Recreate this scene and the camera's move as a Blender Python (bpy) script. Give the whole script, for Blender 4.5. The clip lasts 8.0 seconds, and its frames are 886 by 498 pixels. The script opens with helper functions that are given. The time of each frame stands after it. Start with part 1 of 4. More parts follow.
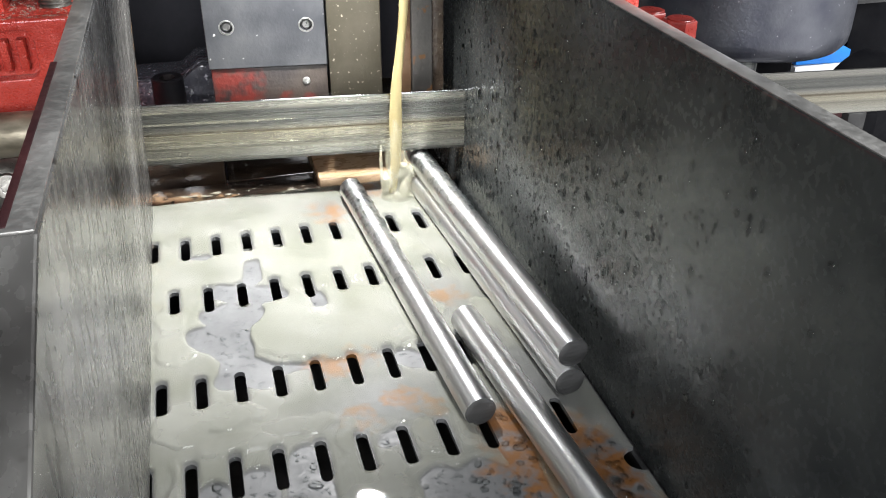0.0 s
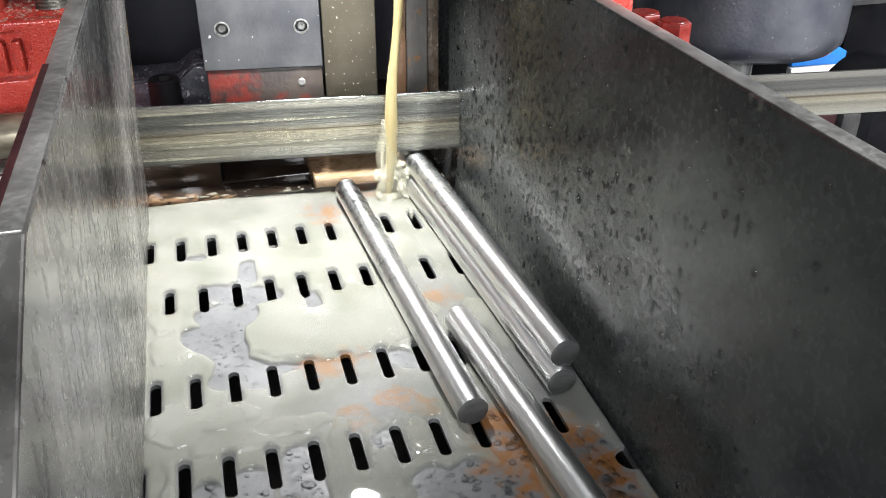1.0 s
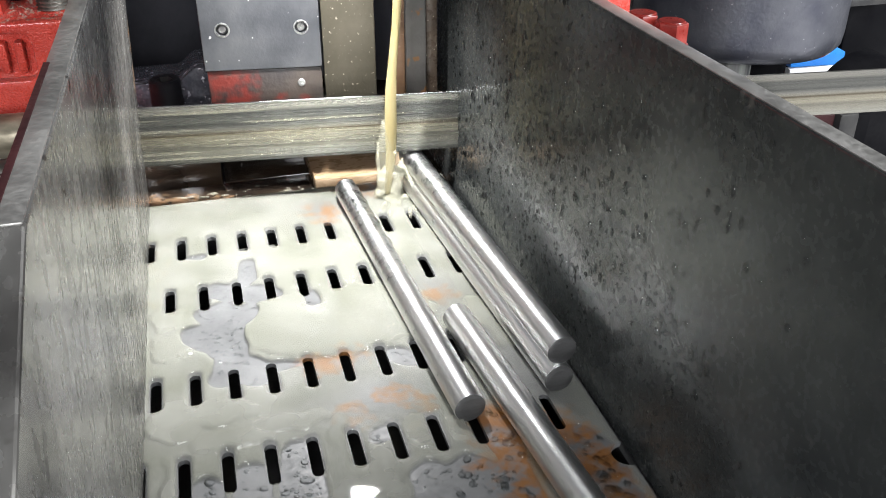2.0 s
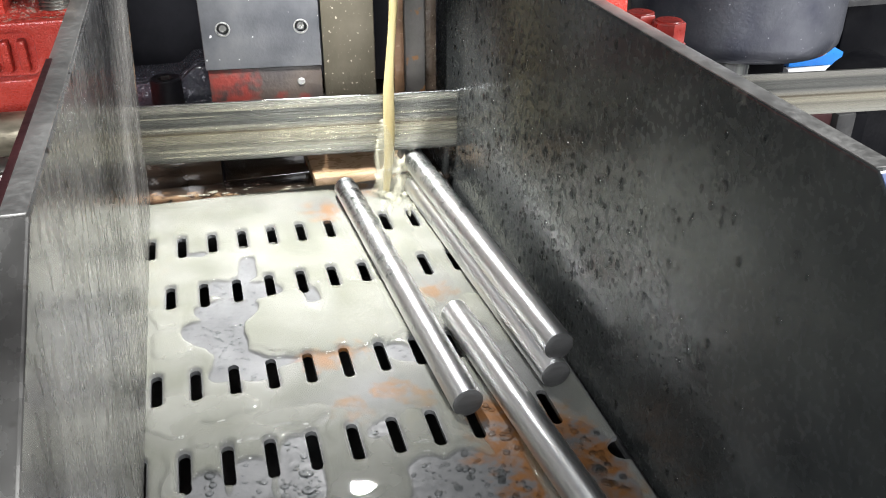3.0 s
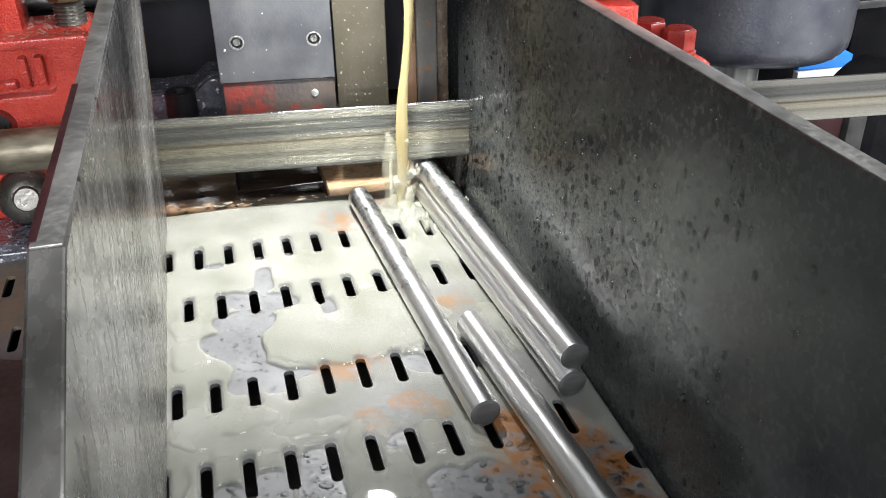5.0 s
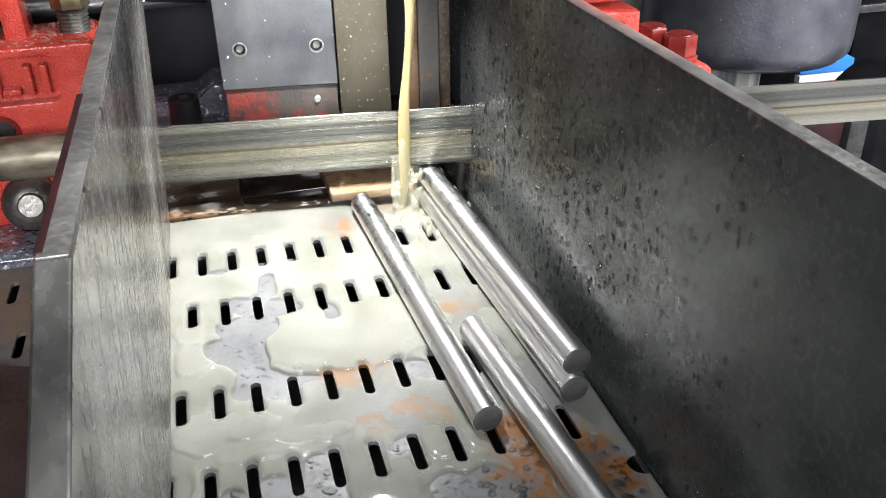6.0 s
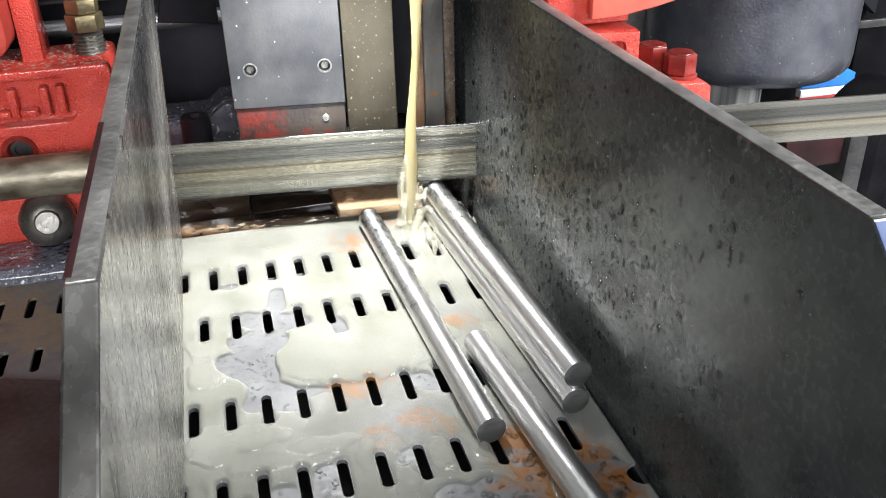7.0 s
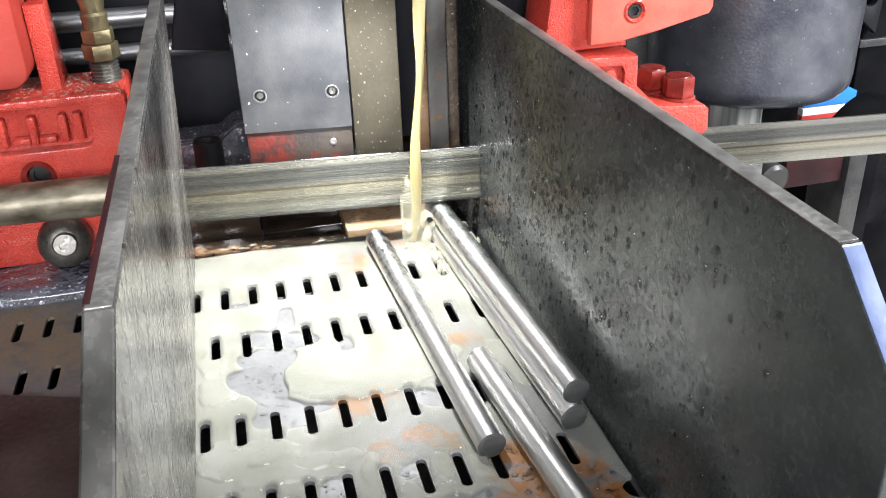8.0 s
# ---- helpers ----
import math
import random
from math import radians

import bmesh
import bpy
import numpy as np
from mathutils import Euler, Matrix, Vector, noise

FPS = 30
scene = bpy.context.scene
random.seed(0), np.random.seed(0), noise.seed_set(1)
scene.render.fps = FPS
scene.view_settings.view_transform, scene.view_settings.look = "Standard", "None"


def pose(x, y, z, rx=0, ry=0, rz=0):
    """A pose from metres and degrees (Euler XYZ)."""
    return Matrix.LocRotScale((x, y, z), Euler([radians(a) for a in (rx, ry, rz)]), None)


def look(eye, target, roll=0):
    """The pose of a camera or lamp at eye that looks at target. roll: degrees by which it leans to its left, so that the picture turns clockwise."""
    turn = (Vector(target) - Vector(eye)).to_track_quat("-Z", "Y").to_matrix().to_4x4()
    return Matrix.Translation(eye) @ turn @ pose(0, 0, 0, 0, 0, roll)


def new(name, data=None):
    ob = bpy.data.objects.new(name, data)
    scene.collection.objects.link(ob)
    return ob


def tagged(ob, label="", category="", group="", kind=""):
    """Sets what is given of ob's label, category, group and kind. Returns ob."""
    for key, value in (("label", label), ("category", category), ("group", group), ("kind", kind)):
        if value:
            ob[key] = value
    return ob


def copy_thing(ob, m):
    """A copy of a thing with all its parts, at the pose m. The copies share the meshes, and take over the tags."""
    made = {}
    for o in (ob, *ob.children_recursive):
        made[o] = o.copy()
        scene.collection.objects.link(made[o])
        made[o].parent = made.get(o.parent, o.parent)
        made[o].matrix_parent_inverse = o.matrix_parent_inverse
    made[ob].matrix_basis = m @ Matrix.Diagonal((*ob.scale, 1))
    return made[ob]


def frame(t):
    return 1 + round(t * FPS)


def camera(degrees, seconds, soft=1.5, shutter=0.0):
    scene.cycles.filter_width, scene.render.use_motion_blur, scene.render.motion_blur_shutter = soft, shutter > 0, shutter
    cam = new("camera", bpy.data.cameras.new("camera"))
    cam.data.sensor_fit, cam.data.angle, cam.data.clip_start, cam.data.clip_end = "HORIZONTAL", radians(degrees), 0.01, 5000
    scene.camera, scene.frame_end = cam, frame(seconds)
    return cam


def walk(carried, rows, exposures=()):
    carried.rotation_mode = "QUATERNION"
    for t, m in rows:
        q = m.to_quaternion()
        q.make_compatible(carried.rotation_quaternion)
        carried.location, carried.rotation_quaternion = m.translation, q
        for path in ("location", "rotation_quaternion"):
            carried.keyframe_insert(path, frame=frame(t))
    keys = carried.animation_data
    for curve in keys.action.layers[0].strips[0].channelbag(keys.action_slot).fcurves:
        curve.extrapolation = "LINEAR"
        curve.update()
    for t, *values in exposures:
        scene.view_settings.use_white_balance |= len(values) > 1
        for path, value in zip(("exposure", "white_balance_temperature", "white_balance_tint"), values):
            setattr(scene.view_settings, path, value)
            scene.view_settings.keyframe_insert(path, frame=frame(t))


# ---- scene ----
cam = camera(53.4, 8.0, soft=1.0, shutter=0.4)
PATH = [
    (0, (0.043, -0.38, 0.293), (0.515, 1.291, -0.7), 0.1),
    (0.5, (0.046, -0.382, 0.296), (0.517, 1.291, -0.694), 0.1),
    (1, (0.046, -0.383, 0.294), (0.518, 1.289, -0.697), 0.1),
    (1.5, (0.047, -0.385, 0.294), (0.516, 1.289, -0.695), -0.0),
    (3, (0.047, -0.393, 0.294), (0.514, 1.284, -0.69), -0.0),
    (3.5, (0.046, -0.394, 0.294), (0.509, 1.284, -0.691), -0.3),
    (4, (0.041, -0.395, 0.298), (0.502, 1.284, -0.686), -0.4),
    (4.5, (0.043, -0.393, 0.3), (0.497, 1.289, -0.682), -0.7),
    (6, (0.043, -0.394, 0.303), (0.487, 1.295, -0.671), -1.1),
    (6.5, (0.043, -0.398, 0.306), (0.48, 1.299, -0.659), -1.3),
    (7, (0.042, -0.405, 0.313), (0.472, 1.299, -0.641), -1.5),
    (7.5, (0.045, -0.414, 0.317), (0.462, 1.302, -0.622), -1.8),
    (8, (0.045, -0.42, 0.324), (0.451, 1.307, -0.599), -2.2),
]
walk(cam, [(t, look(eye, target, roll)) for t, eye, target, roll in PATH],
     [(0, -0.15), (0.5, -0.06), (1, -0.10), (3, -0.10), (4, -0.15), (4.5, -0.16), (6, 0.0), (7, 0.0), (7.5, 0.18), (8, 0.22)])

# ---- light: the machine's own lamp over the cut, an overhead lamp, two added fills ----
scene.view_settings.exposure = 0.0
world = bpy.data.worlds.new("hall_air")
scene.world = world
world.use_nodes = True
world.node_tree.nodes["Background"].inputs[0].default_value = (0.8, 0.9, 1.0, 1)
world.node_tree.nodes["Background"].inputs[1].default_value = 0.1


def lamp(name, kind, eye, target, energy, colour, **kw):
    data = bpy.data.lights.new(name, kind)
    data.energy, data.color = energy, colour
    if kind == "AREA":
        data.shape, data.size, data.size_y = "RECTANGLE", kw["size"], kw["size_y"]
    if kind == "SPOT":
        data.spot_size, data.spot_blend, data.shadow_soft_size = radians(kw["cone"]), kw["blend"], kw["soft"]
    ob = new(name, data)
    ob.matrix_world = look(eye, target)
    return ob


lamp("machine_lamp", "SPOT", (0.130, 0.147, 0.27), (0.080, 0.150, 0.0), 18.5, (1.0, 0.995, 0.985), cone=101, blend=1.0, soft=0.012)
lamp("ceiling_lamp", "AREA", (0.22, -0.15, 1.25), (0.20, -0.06, 0.0), 4.8, (0.95, 0.97, 1.0), size=0.60, size_y=0.22)
# tall fill added on the right to brighten motor and clamps; no window there
lamp("fill_right", "AREA", (1.8, -1.0, 1.15), (0.42, 0.25, 0.12), 130, (0.96, 0.98, 1.0), size=0.7, size_y=1.6)
# low fill added behind the camera to lift the left clamp
lamp("fill_front", "AREA", (-0.20, -1.6, 0.62), (-0.1, 0.25, 0.10), 32, (0.95, 0.97, 1.0), size=0.8, size_y=0.5)


# ---- materials ----
def mat(name, a, b, rough=(0.4, 0.6), metal=0.0, scale=40, fine=400, stretch=(1, 1, 1), bump=0.2, bump_far=0.001,
        alpha=1.0, coat=0.0, transmission=0.0, ior=1.45, lo=0.35, hi=0.65, spots=(), speck=None, spun=False, detail=5.0):
    """Two colours mixed by a coarse grain, a fine grain for gloss and relief, stains round given places, specks."""
    m = bpy.data.materials.new(name)
    m.use_nodes = True
    nt = m.node_tree
    N, L = nt.nodes, nt.links
    p = N["Principled BSDF"]
    co = N.new("ShaderNodeTexCoord")
    mp = N.new("ShaderNodeMapping")
    mp.inputs["Scale"].default_value = stretch
    L.new(co.outputs["Object"], mp.inputs["Vector"])

    def noise_at(s, detail=5.0, vec=mp.outputs["Vector"]):
        n = N.new("ShaderNodeTexNoise")
        n.inputs["Scale"].default_value, n.inputs["Detail"].default_value = s, detail
        L.new(vec, n.inputs["Vector"])
        return n.outputs["Fac"]

    def span(v, x0, x1, y0=0.0, y1=1.0):
        r = N.new("ShaderNodeMapRange")
        r.inputs["From Min"].default_value, r.inputs["From Max"].default_value = x0, x1
        r.inputs["To Min"].default_value, r.inputs["To Max"].default_value = y0, y1
        L.new(v, r.inputs["Value"])
        return r.outputs["Result"]

    def mix(fac, c0, c1):
        x = N.new("ShaderNodeMix")
        x.data_type = "RGBA"
        L.new(fac, x.inputs["Factor"])
        for v, i in ((c0, 6), (c1, 7)):
            if isinstance(v, tuple):
                x.inputs[i].default_value = (*v, 1)
            else:
                L.new(v, x.inputs[i])
        return x.outputs[2]

    def math(op, u, v):
        x = N.new("ShaderNodeMath")
        x.operation = op
        for k, i in ((u, 0), (v, 1)):
            if isinstance(k, (int, float)):
                x.inputs[i].default_value = k
            else:
                L.new(k, x.inputs[i])
        return x.outputs[0]

    coarse, small = noise_at(scale, detail), noise_at(fine, 3.0)
    col = mix(span(coarse, lo, hi), a, b)
    if speck:
        colour, s, cut = speck
        col = mix(span(noise_at(s, 2.0, co.outputs["Object"]), cut, cut + 0.05), col, colour)
    for colour, places in spots:
        near = None
        for x, y, z, r in places:
            d = N.new("ShaderNodeVectorMath")
            d.operation = "DISTANCE"
            L.new(co.outputs["Object"], d.inputs[0])
            d.inputs[1].default_value = (x, y, z)
            k = span(d.outputs["Value"], r, 0.0)
            near = k if near is None else math("MAXIMUM", near, k)
        reach = math("MINIMUM", math("MULTIPLY", near, 3.0), 1.0)
        ragged = math("ADD", near, math("MULTIPLY", math("MULTIPLY", math("SUBTRACT", noise_at(130, 6.0, co.outputs["Object"]), 0.5), 2.4), reach))
        col = mix(span(ragged, 0.25, 0.85, 0.0, 0.92), col, colour)
    L.new(col, p.inputs["Base Color"])
    L.new(span(small, 0.3, 0.7, *rough), p.inputs["Roughness"])
    p.inputs["Metallic"].default_value = metal
    p.inputs["Coat Weight"].default_value = coat
    p.inputs["Coat Roughness"].default_value = 0.08
    p.inputs["Transmission Weight"].default_value = transmission
    p.inputs["IOR"].default_value = ior
    p.inputs["Alpha"].default_value = alpha
    if spun:
        tan = N.new("ShaderNodeTangent")
        tan.direction_type, tan.axis = "RADIAL", "Y"
        L.new(tan.outputs["Tangent"], p.inputs["Tangent"])
        p.inputs["Anisotropic"].default_value, p.inputs["Anisotropic Rotation"].default_value = 0.75, 0.25
    if bump:
        bp = N.new("ShaderNodeBump")
        bp.inputs["Strength"].default_value, bp.inputs["Distance"].default_value = bump, bump_far
        L.new(math("ADD", small, math("MULTIPLY", coarse, 0.6)), bp.inputs["Height"])
        L.new(bp.outputs["Normal"], p.inputs["Normal"])
    return m


RUST = (0.17, 0.064, 0.008)
M_TRAY = mat("galvanised_tray", (0.085, 0.087, 0.090), (0.145, 0.147, 0.150), (0.4, 0.6), 0.12, 30, 300, bump=0.15,
             spots=((RUST, ((0.087, 0.006, 0, 0.020), (0.103, 0.010, 0, 0.020), (0.096, -0.042, 0, 0.017), (0.120, -0.030, 0, 0.016), (0.133, -0.040, 0, 0.014),
                            (0.166, -0.062, 0, 0.034), (0.168, -0.087, 0, 0.036), (0.172, -0.112, 0, 0.032), (0.193, -0.080, 0, 0.028), (0.198, -0.106, 0, 0.028),
                            (0.204, -0.130, 0, 0.020), (0.118, 0.186, 0, 0.026), (0.151, 0.216, 0, 0.028), (0.168, 0.058, 0, 0.020), (0.176, 0.005, 0, 0.016))),
                    ((0.17, 0.135, 0.09), ((-0.05, 0.115, 0, 0.07), (-0.09, 0.13, 0, 0.07), (-0.03, 0.15, 0, 0.05), (-0.13, 0.16, 0, 0.08)))))
M_FILM = mat("milky_coolant", (0.20, 0.205, 0.163), (0.30, 0.302, 0.266), (0.02, 0.05), 0.0, 25, 90, bump=0.04, bump_far=0.0008, ior=1.6)


def milky_by_depth(m):
    """Diluted coolant hides more of the tray the deeper it stands."""
    N, L = m.node_tree.nodes, m.node_tree.links
    place, split, depth = N.new("ShaderNodeNewGeometry"), N.new("ShaderNodeSeparateXYZ"), N.new("ShaderNodeMapRange")
    L.new(place.outputs["Position"], split.inputs[0])
    L.new(split.outputs["Z"], depth.inputs["Value"])
    depth.inputs["From Min"].default_value, depth.inputs["From Max"].default_value = 0.0004, 0.0026
    depth.inputs["To Min"].default_value, depth.inputs["To Max"].default_value = 0.10, 0.60
    L.new(depth.outputs["Result"], N["Principled BSDF"].inputs["Alpha"])


milky_by_depth(M_FILM)
M_JET = mat("coolant_jet", (0.44, 0.36, 0.17), (0.56, 0.49, 0.29), (0.08, 0.2), 0.0, 60, 300, stretch=(1, 1, 0.2), bump=0.3, transmission=0.4, alpha=0.78, ior=1.33)
M_SPLASH = mat("coolant_splash", (0.56, 0.55, 0.43), (0.70, 0.69, 0.58), (0.05, 0.15), 0.0, 90, 400, bump=0.3, transmission=0.4, alpha=0.42, ior=1.33)
M_VEIL = mat("coolant_veil", (0.46, 0.45, 0.33), (0.62, 0.61, 0.49), (0.05, 0.15), 0.0, 120, 400, stretch=(1, 1, 0.25), bump=0.4, alpha=0.17, ior=1.33)


def clear_water(name, ior):
    """Thin clear drops: seen through, with the gloss of water."""
    m = bpy.data.materials.new(name)
    m.use_nodes = True
    N, L = m.node_tree.nodes, m.node_tree.links
    N.remove(N["Principled BSDF"])
    see, gloss, mixer, edge = N.new("ShaderNodeBsdfTransparent"), N.new("ShaderNodeBsdfGlossy"), N.new("ShaderNodeMixShader"), N.new("ShaderNodeFresnel")
    see.inputs["Color"].default_value = (0.95, 0.96, 0.96, 1)
    gloss.inputs["Roughness"].default_value = 0.04
    edge.inputs["IOR"].default_value = ior
    L.new(edge.outputs[0], mixer.inputs[0])
    L.new(see.outputs[0], mixer.inputs[1])
    L.new(gloss.outputs[0], mixer.inputs[2])
    L.new(mixer.outputs[0], N["Material Output"].inputs["Surface"])
    return m


M_WATER = clear_water("clear_drop", 1.33)
M_DEW = clear_water("running_drop", 1.6)
M_ROD = mat("bright_steel_bar", (0.80, 0.80, 0.795), (0.87, 0.87, 0.87), (0.32, 0.40), 1.0, 60, 700, stretch=(1, 0.5, 1), bump=0.012, spun=True)
M_ROD_END = mat("sawn_steel_end", (0.07, 0.07, 0.07), (0.12, 0.12, 0.12), (0.45, 0.65), 0.7, 120, 900, stretch=(0.15, 1, 1), bump=0.3)
M_JAW_DARK = mat("dark_steel_plate", (0.038, 0.042, 0.043), (0.080, 0.085, 0.084), (0.16, 0.34), 0.45, 13, 240, bump=0.10, lo=0.40, hi=0.60, detail=7.0,
                 speck=((0.12, 0.12, 0.112), 60, 0.70))
# lighter steel for the plates' top strips and the block under the tray
M_JAW_EDGE = mat("pale_steel", (0.24, 0.235, 0.225), (0.44, 0.43, 0.41), (0.3, 0.5), 0.8, 50, 400, bump=0.2)
# bluish tone of the sloping corner edge
M_JAW_EDGE_BLUE = mat("bluish_edge", (0.05, 0.075, 0.17), (0.10, 0.135, 0.26), (0.45, 0.6), 0.0, 40, 300, bump=0.2)
M_JAW_PALE = mat("rolled_steel_plate", (0.044, 0.042, 0.040), (0.195, 0.190, 0.180), (0.16, 0.34), 0.6, 24, 260, stretch=(1, 0.75, 0.34), bump=0.05, lo=0.36, hi=0.62, detail=3.5,
                 speck=((0.05, 0.045, 0.04), 110, 0.66), spots=(((0.40, 0.22, 0.10), ((-0.002, 0.225, 0.10, 0.02), (0.0, 0.225, 0.13, 0.018), (-0.003, 0.227, 0.05, 0.012))),))
M_BLADE = mat("band_steel", (0.165, 0.162, 0.15), (0.38, 0.367, 0.32), (0.16, 0.36), 0.85, 70, 500, stretch=(0.012, 1, 1.5), bump=0.0, lo=0.36, hi=0.66, detail=1.2)


def reflection_bands(m, low, high, stops):
    """Lengthwise reflections painted as bands on the running blade, between two heights in its own space."""
    N, L = m.node_tree.nodes, m.node_tree.links
    p = N["Principled BSDF"]
    grain = p.inputs["Base Color"].links[0].from_socket
    co, split, up, ramp, blend = N.new("ShaderNodeTexCoord"), N.new("ShaderNodeSeparateXYZ"), N.new("ShaderNodeMapRange"), N.new("ShaderNodeValToRGB"), N.new("ShaderNodeMix")
    L.new(co.outputs["Object"], split.inputs[0])
    L.new(split.outputs["Z"], up.inputs["Value"])
    up.inputs["From Min"].default_value, up.inputs["From Max"].default_value = low, high
    L.new(up.outputs["Result"], ramp.inputs["Fac"])
    while len(ramp.color_ramp.elements) < len(stops):
        ramp.color_ramp.elements.new(0.5)
    for e, (at, colour) in zip(ramp.color_ramp.elements, stops):
        e.position, e.color = at, (*colour, 1)
    blend.data_type, blend.blend_type = "RGBA", "MULTIPLY"
    blend.inputs["Factor"].default_value = 1.0
    L.new(grain, blend.inputs[6])
    L.new(ramp.outputs["Color"], blend.inputs[7])
    L.new(blend.outputs[2], p.inputs["Base Color"])


# light and dark reflection bands multiplied into the blade's colour
reflection_bands(M_BLADE, 0.0015, 0.045, ((0.0, (0.35, 0.35, 0.36)), (0.10, (0.9, 0.92, 0.92)), (0.30, (1.25, 1.22, 1.10)), (0.46, (1.15, 1.1, 0.95)), (0.50, (0.45, 0.38, 0.30)),
                                    (0.54, (1.1, 1.08, 1.0)), (0.60, (0.75, 0.76, 0.78)), (0.66, (0.42, 0.44, 0.46)), (0.84, (0.52, 0.54, 0.56)), (0.90, (1.15, 1.15, 1.12)), (1.0, (1.3, 1.3, 1.3))))
M_BLADE_WET = mat("wet_streak", (0.50, 0.48, 0.36), (0.66, 0.64, 0.52), (0.08, 0.2), 0.6, 60, 300, stretch=(0.05, 1, 1), bump=0.05, alpha=0.22)
M_ARM = mat("milled_arm", (0.066, 0.069, 0.077), (0.128, 0.131, 0.138), (0.35, 0.5), 0.7, 26, 500, bump=0.15, speck=((0.62, 0.62, 0.62), 240, 0.71))
M_POST = mat("oily_post", (0.052, 0.046, 0.032), (0.115, 0.104, 0.08), (0.3, 0.55), 0.5, 12, 300, bump=0.3, speck=((0.36, 0.33, 0.26), 420, 0.655))
M_POST_GREY = mat("worn_post", (0.065, 0.061, 0.057), (0.14, 0.134, 0.128), (0.3, 0.55), 0.6, 18, 300, bump=0.3, speck=((0.22, 0.11, 0.05), 90, 0.62))
M_BROWN = mat("oily_brown_ledge", (0.05, 0.03, 0.018), (0.17, 0.10, 0.06), (0.1, 0.3), 0.1, 25, 250, stretch=(0.4, 1, 1), bump=0.3, coat=0.5)
M_POST_BROWN = mat("brown_oily_strip", (0.030, 0.022, 0.016), (0.075, 0.055, 0.04), (0.2, 0.4), 0.2, 30, 300, bump=0.4, coat=0.4, speck=((0.5, 0.46, 0.38), 420, 0.68))
# tan of the rail under the tray, and of the ledge's painted lit patch
M_TAN = mat("tan_metal", (0.30, 0.20, 0.115), (0.52, 0.38, 0.25), (0.2, 0.4), 0.1, 30, 250, stretch=(0.4, 1, 1), bump=0.2, coat=0.3)
# wet ledge with the blade's shade painted black and lit patches as tan spots
M_BED = mat("wet_shaded_ledge", (0.010, 0.008, 0.007), (0.045, 0.030, 0.020), (0.06, 0.2), 0.1, 30, 250, stretch=(0.4, 1, 1), bump=0.4, coat=0.6,
            spots=(((0.34, 0.22, 0.13), ((0.020, 0.240, -0.006, 0.026), (0.048, 0.238, -0.006, 0.018), (0.0, 0.25, -0.006, 0.02))),))
M_BLACK = mat("black_paint", (0.009, 0.009, 0.012), (0.019, 0.019, 0.024), (0.45, 0.65), 0.0, 20, 200, bump=0.15, ior=1.25)
# pale specks are wet glints painted into the navy
M_NAVY = mat("wet_navy_casting", (0.05, 0.052, 0.072), (0.105, 0.108, 0.135), (0.06, 0.18), 0.0, 40, 130, bump=1.0, bump_far=0.006, coat=1.0, speck=((0.42, 0.42, 0.50), 230, 0.635))
# pale specks stand for small highlights on the glossy housing
M_MOTOR = mat("navy_housing", (0.11, 0.115, 0.145), (0.19, 0.196, 0.222), (0.34, 0.46), 0.75, 25, 300, bump=0.3, bump_far=0.001, coat=0.5,
              speck=((0.45, 0.45, 0.48), 260, 0.71))
M_RED = mat("red_cast_paint", (0.50, 0.042, 0.028), (0.62, 0.066, 0.044), (0.22, 0.42), 0.0, 40, 750, bump=1.0, bump_far=0.0016, coat=0.3)
M_RED_WORN = mat("worn_red_block", (0.013, 0.012, 0.013), (0.042, 0.034, 0.029), (0.3, 0.5), 0.1, 26, 300, bump=0.4,
                 spots=(((0.105, 0.016, 0.012), ((0.012, 0.0, 0.020, 0.032), (0.02, 0.0, 0.004, 0.022), (0.05, 0.0, -0.001, 0.018), (0.066, 0.0, 0.0, 0.012))),))
M_RED_SMOOTH = mat("red_machined_paint", (0.62, 0.10, 0.07), (0.70, 0.14, 0.10), (0.3, 0.45), 0.0, 30, 300, bump=0.25, coat=0.2)
M_RED_HOUSE = mat("red_housing_paint", (0.34, 0.04, 0.03), (0.42, 0.055, 0.04), (0.3, 0.45), 0.0, 30, 300, bump=0.25, coat=0.2)
M_RED_DARK = mat("dark_red_bolt", (0.14, 0.014, 0.011), (0.28, 0.032, 0.023), (0.25, 0.4), 0.0, 60, 300, bump=0.3, coat=0.3)
# darker copy of the black paint, with the shade round the motor put in
M_BLACK_SHADED = mat("shaded_black", (0.003, 0.003, 0.004), (0.008, 0.008, 0.009), (0.6, 0.8), 0.0, 20, 200, bump=0.15, ior=1.12)
# rail red darkened for shade; also colours the side plate's painted red reflection
M_MAROON = mat("dim_maroon", (0.018, 0.006, 0.007), (0.034, 0.010, 0.011), (0.45, 0.6), 0.0, 40, 300, bump=0.2, ior=1.3)
M_PIN = mat("dark_turned_steel", (0.12, 0.115, 0.10), (0.24, 0.23, 0.21), (0.25, 0.45), 0.8, 50, 300, bump=0.3)
M_BRONZE = mat("oiled_shaft", (0.11, 0.092, 0.062), (0.37, 0.33, 0.25), (0.32, 0.5), 0.6, 85, 300, stretch=(0.5, 1, 1), bump=0.3)
M_BRASS = mat("brass_fitting", (0.15, 0.12, 0.07), (0.30, 0.25, 0.14), (0.3, 0.5), 0.8, 60, 300, bump=0.3)
M_STEEL = mat("turned_steel", (0.34, 0.34, 0.33), (0.5, 0.5, 0.48), (0.25, 0.4), 0.9, 60, 400, bump=0.2)
M_CHROME = mat("chrome_shaft", (0.72, 0.73, 0.74), (0.82, 0.82, 0.82), (0.05, 0.1), 1.0, 30, 200, bump=0.0)
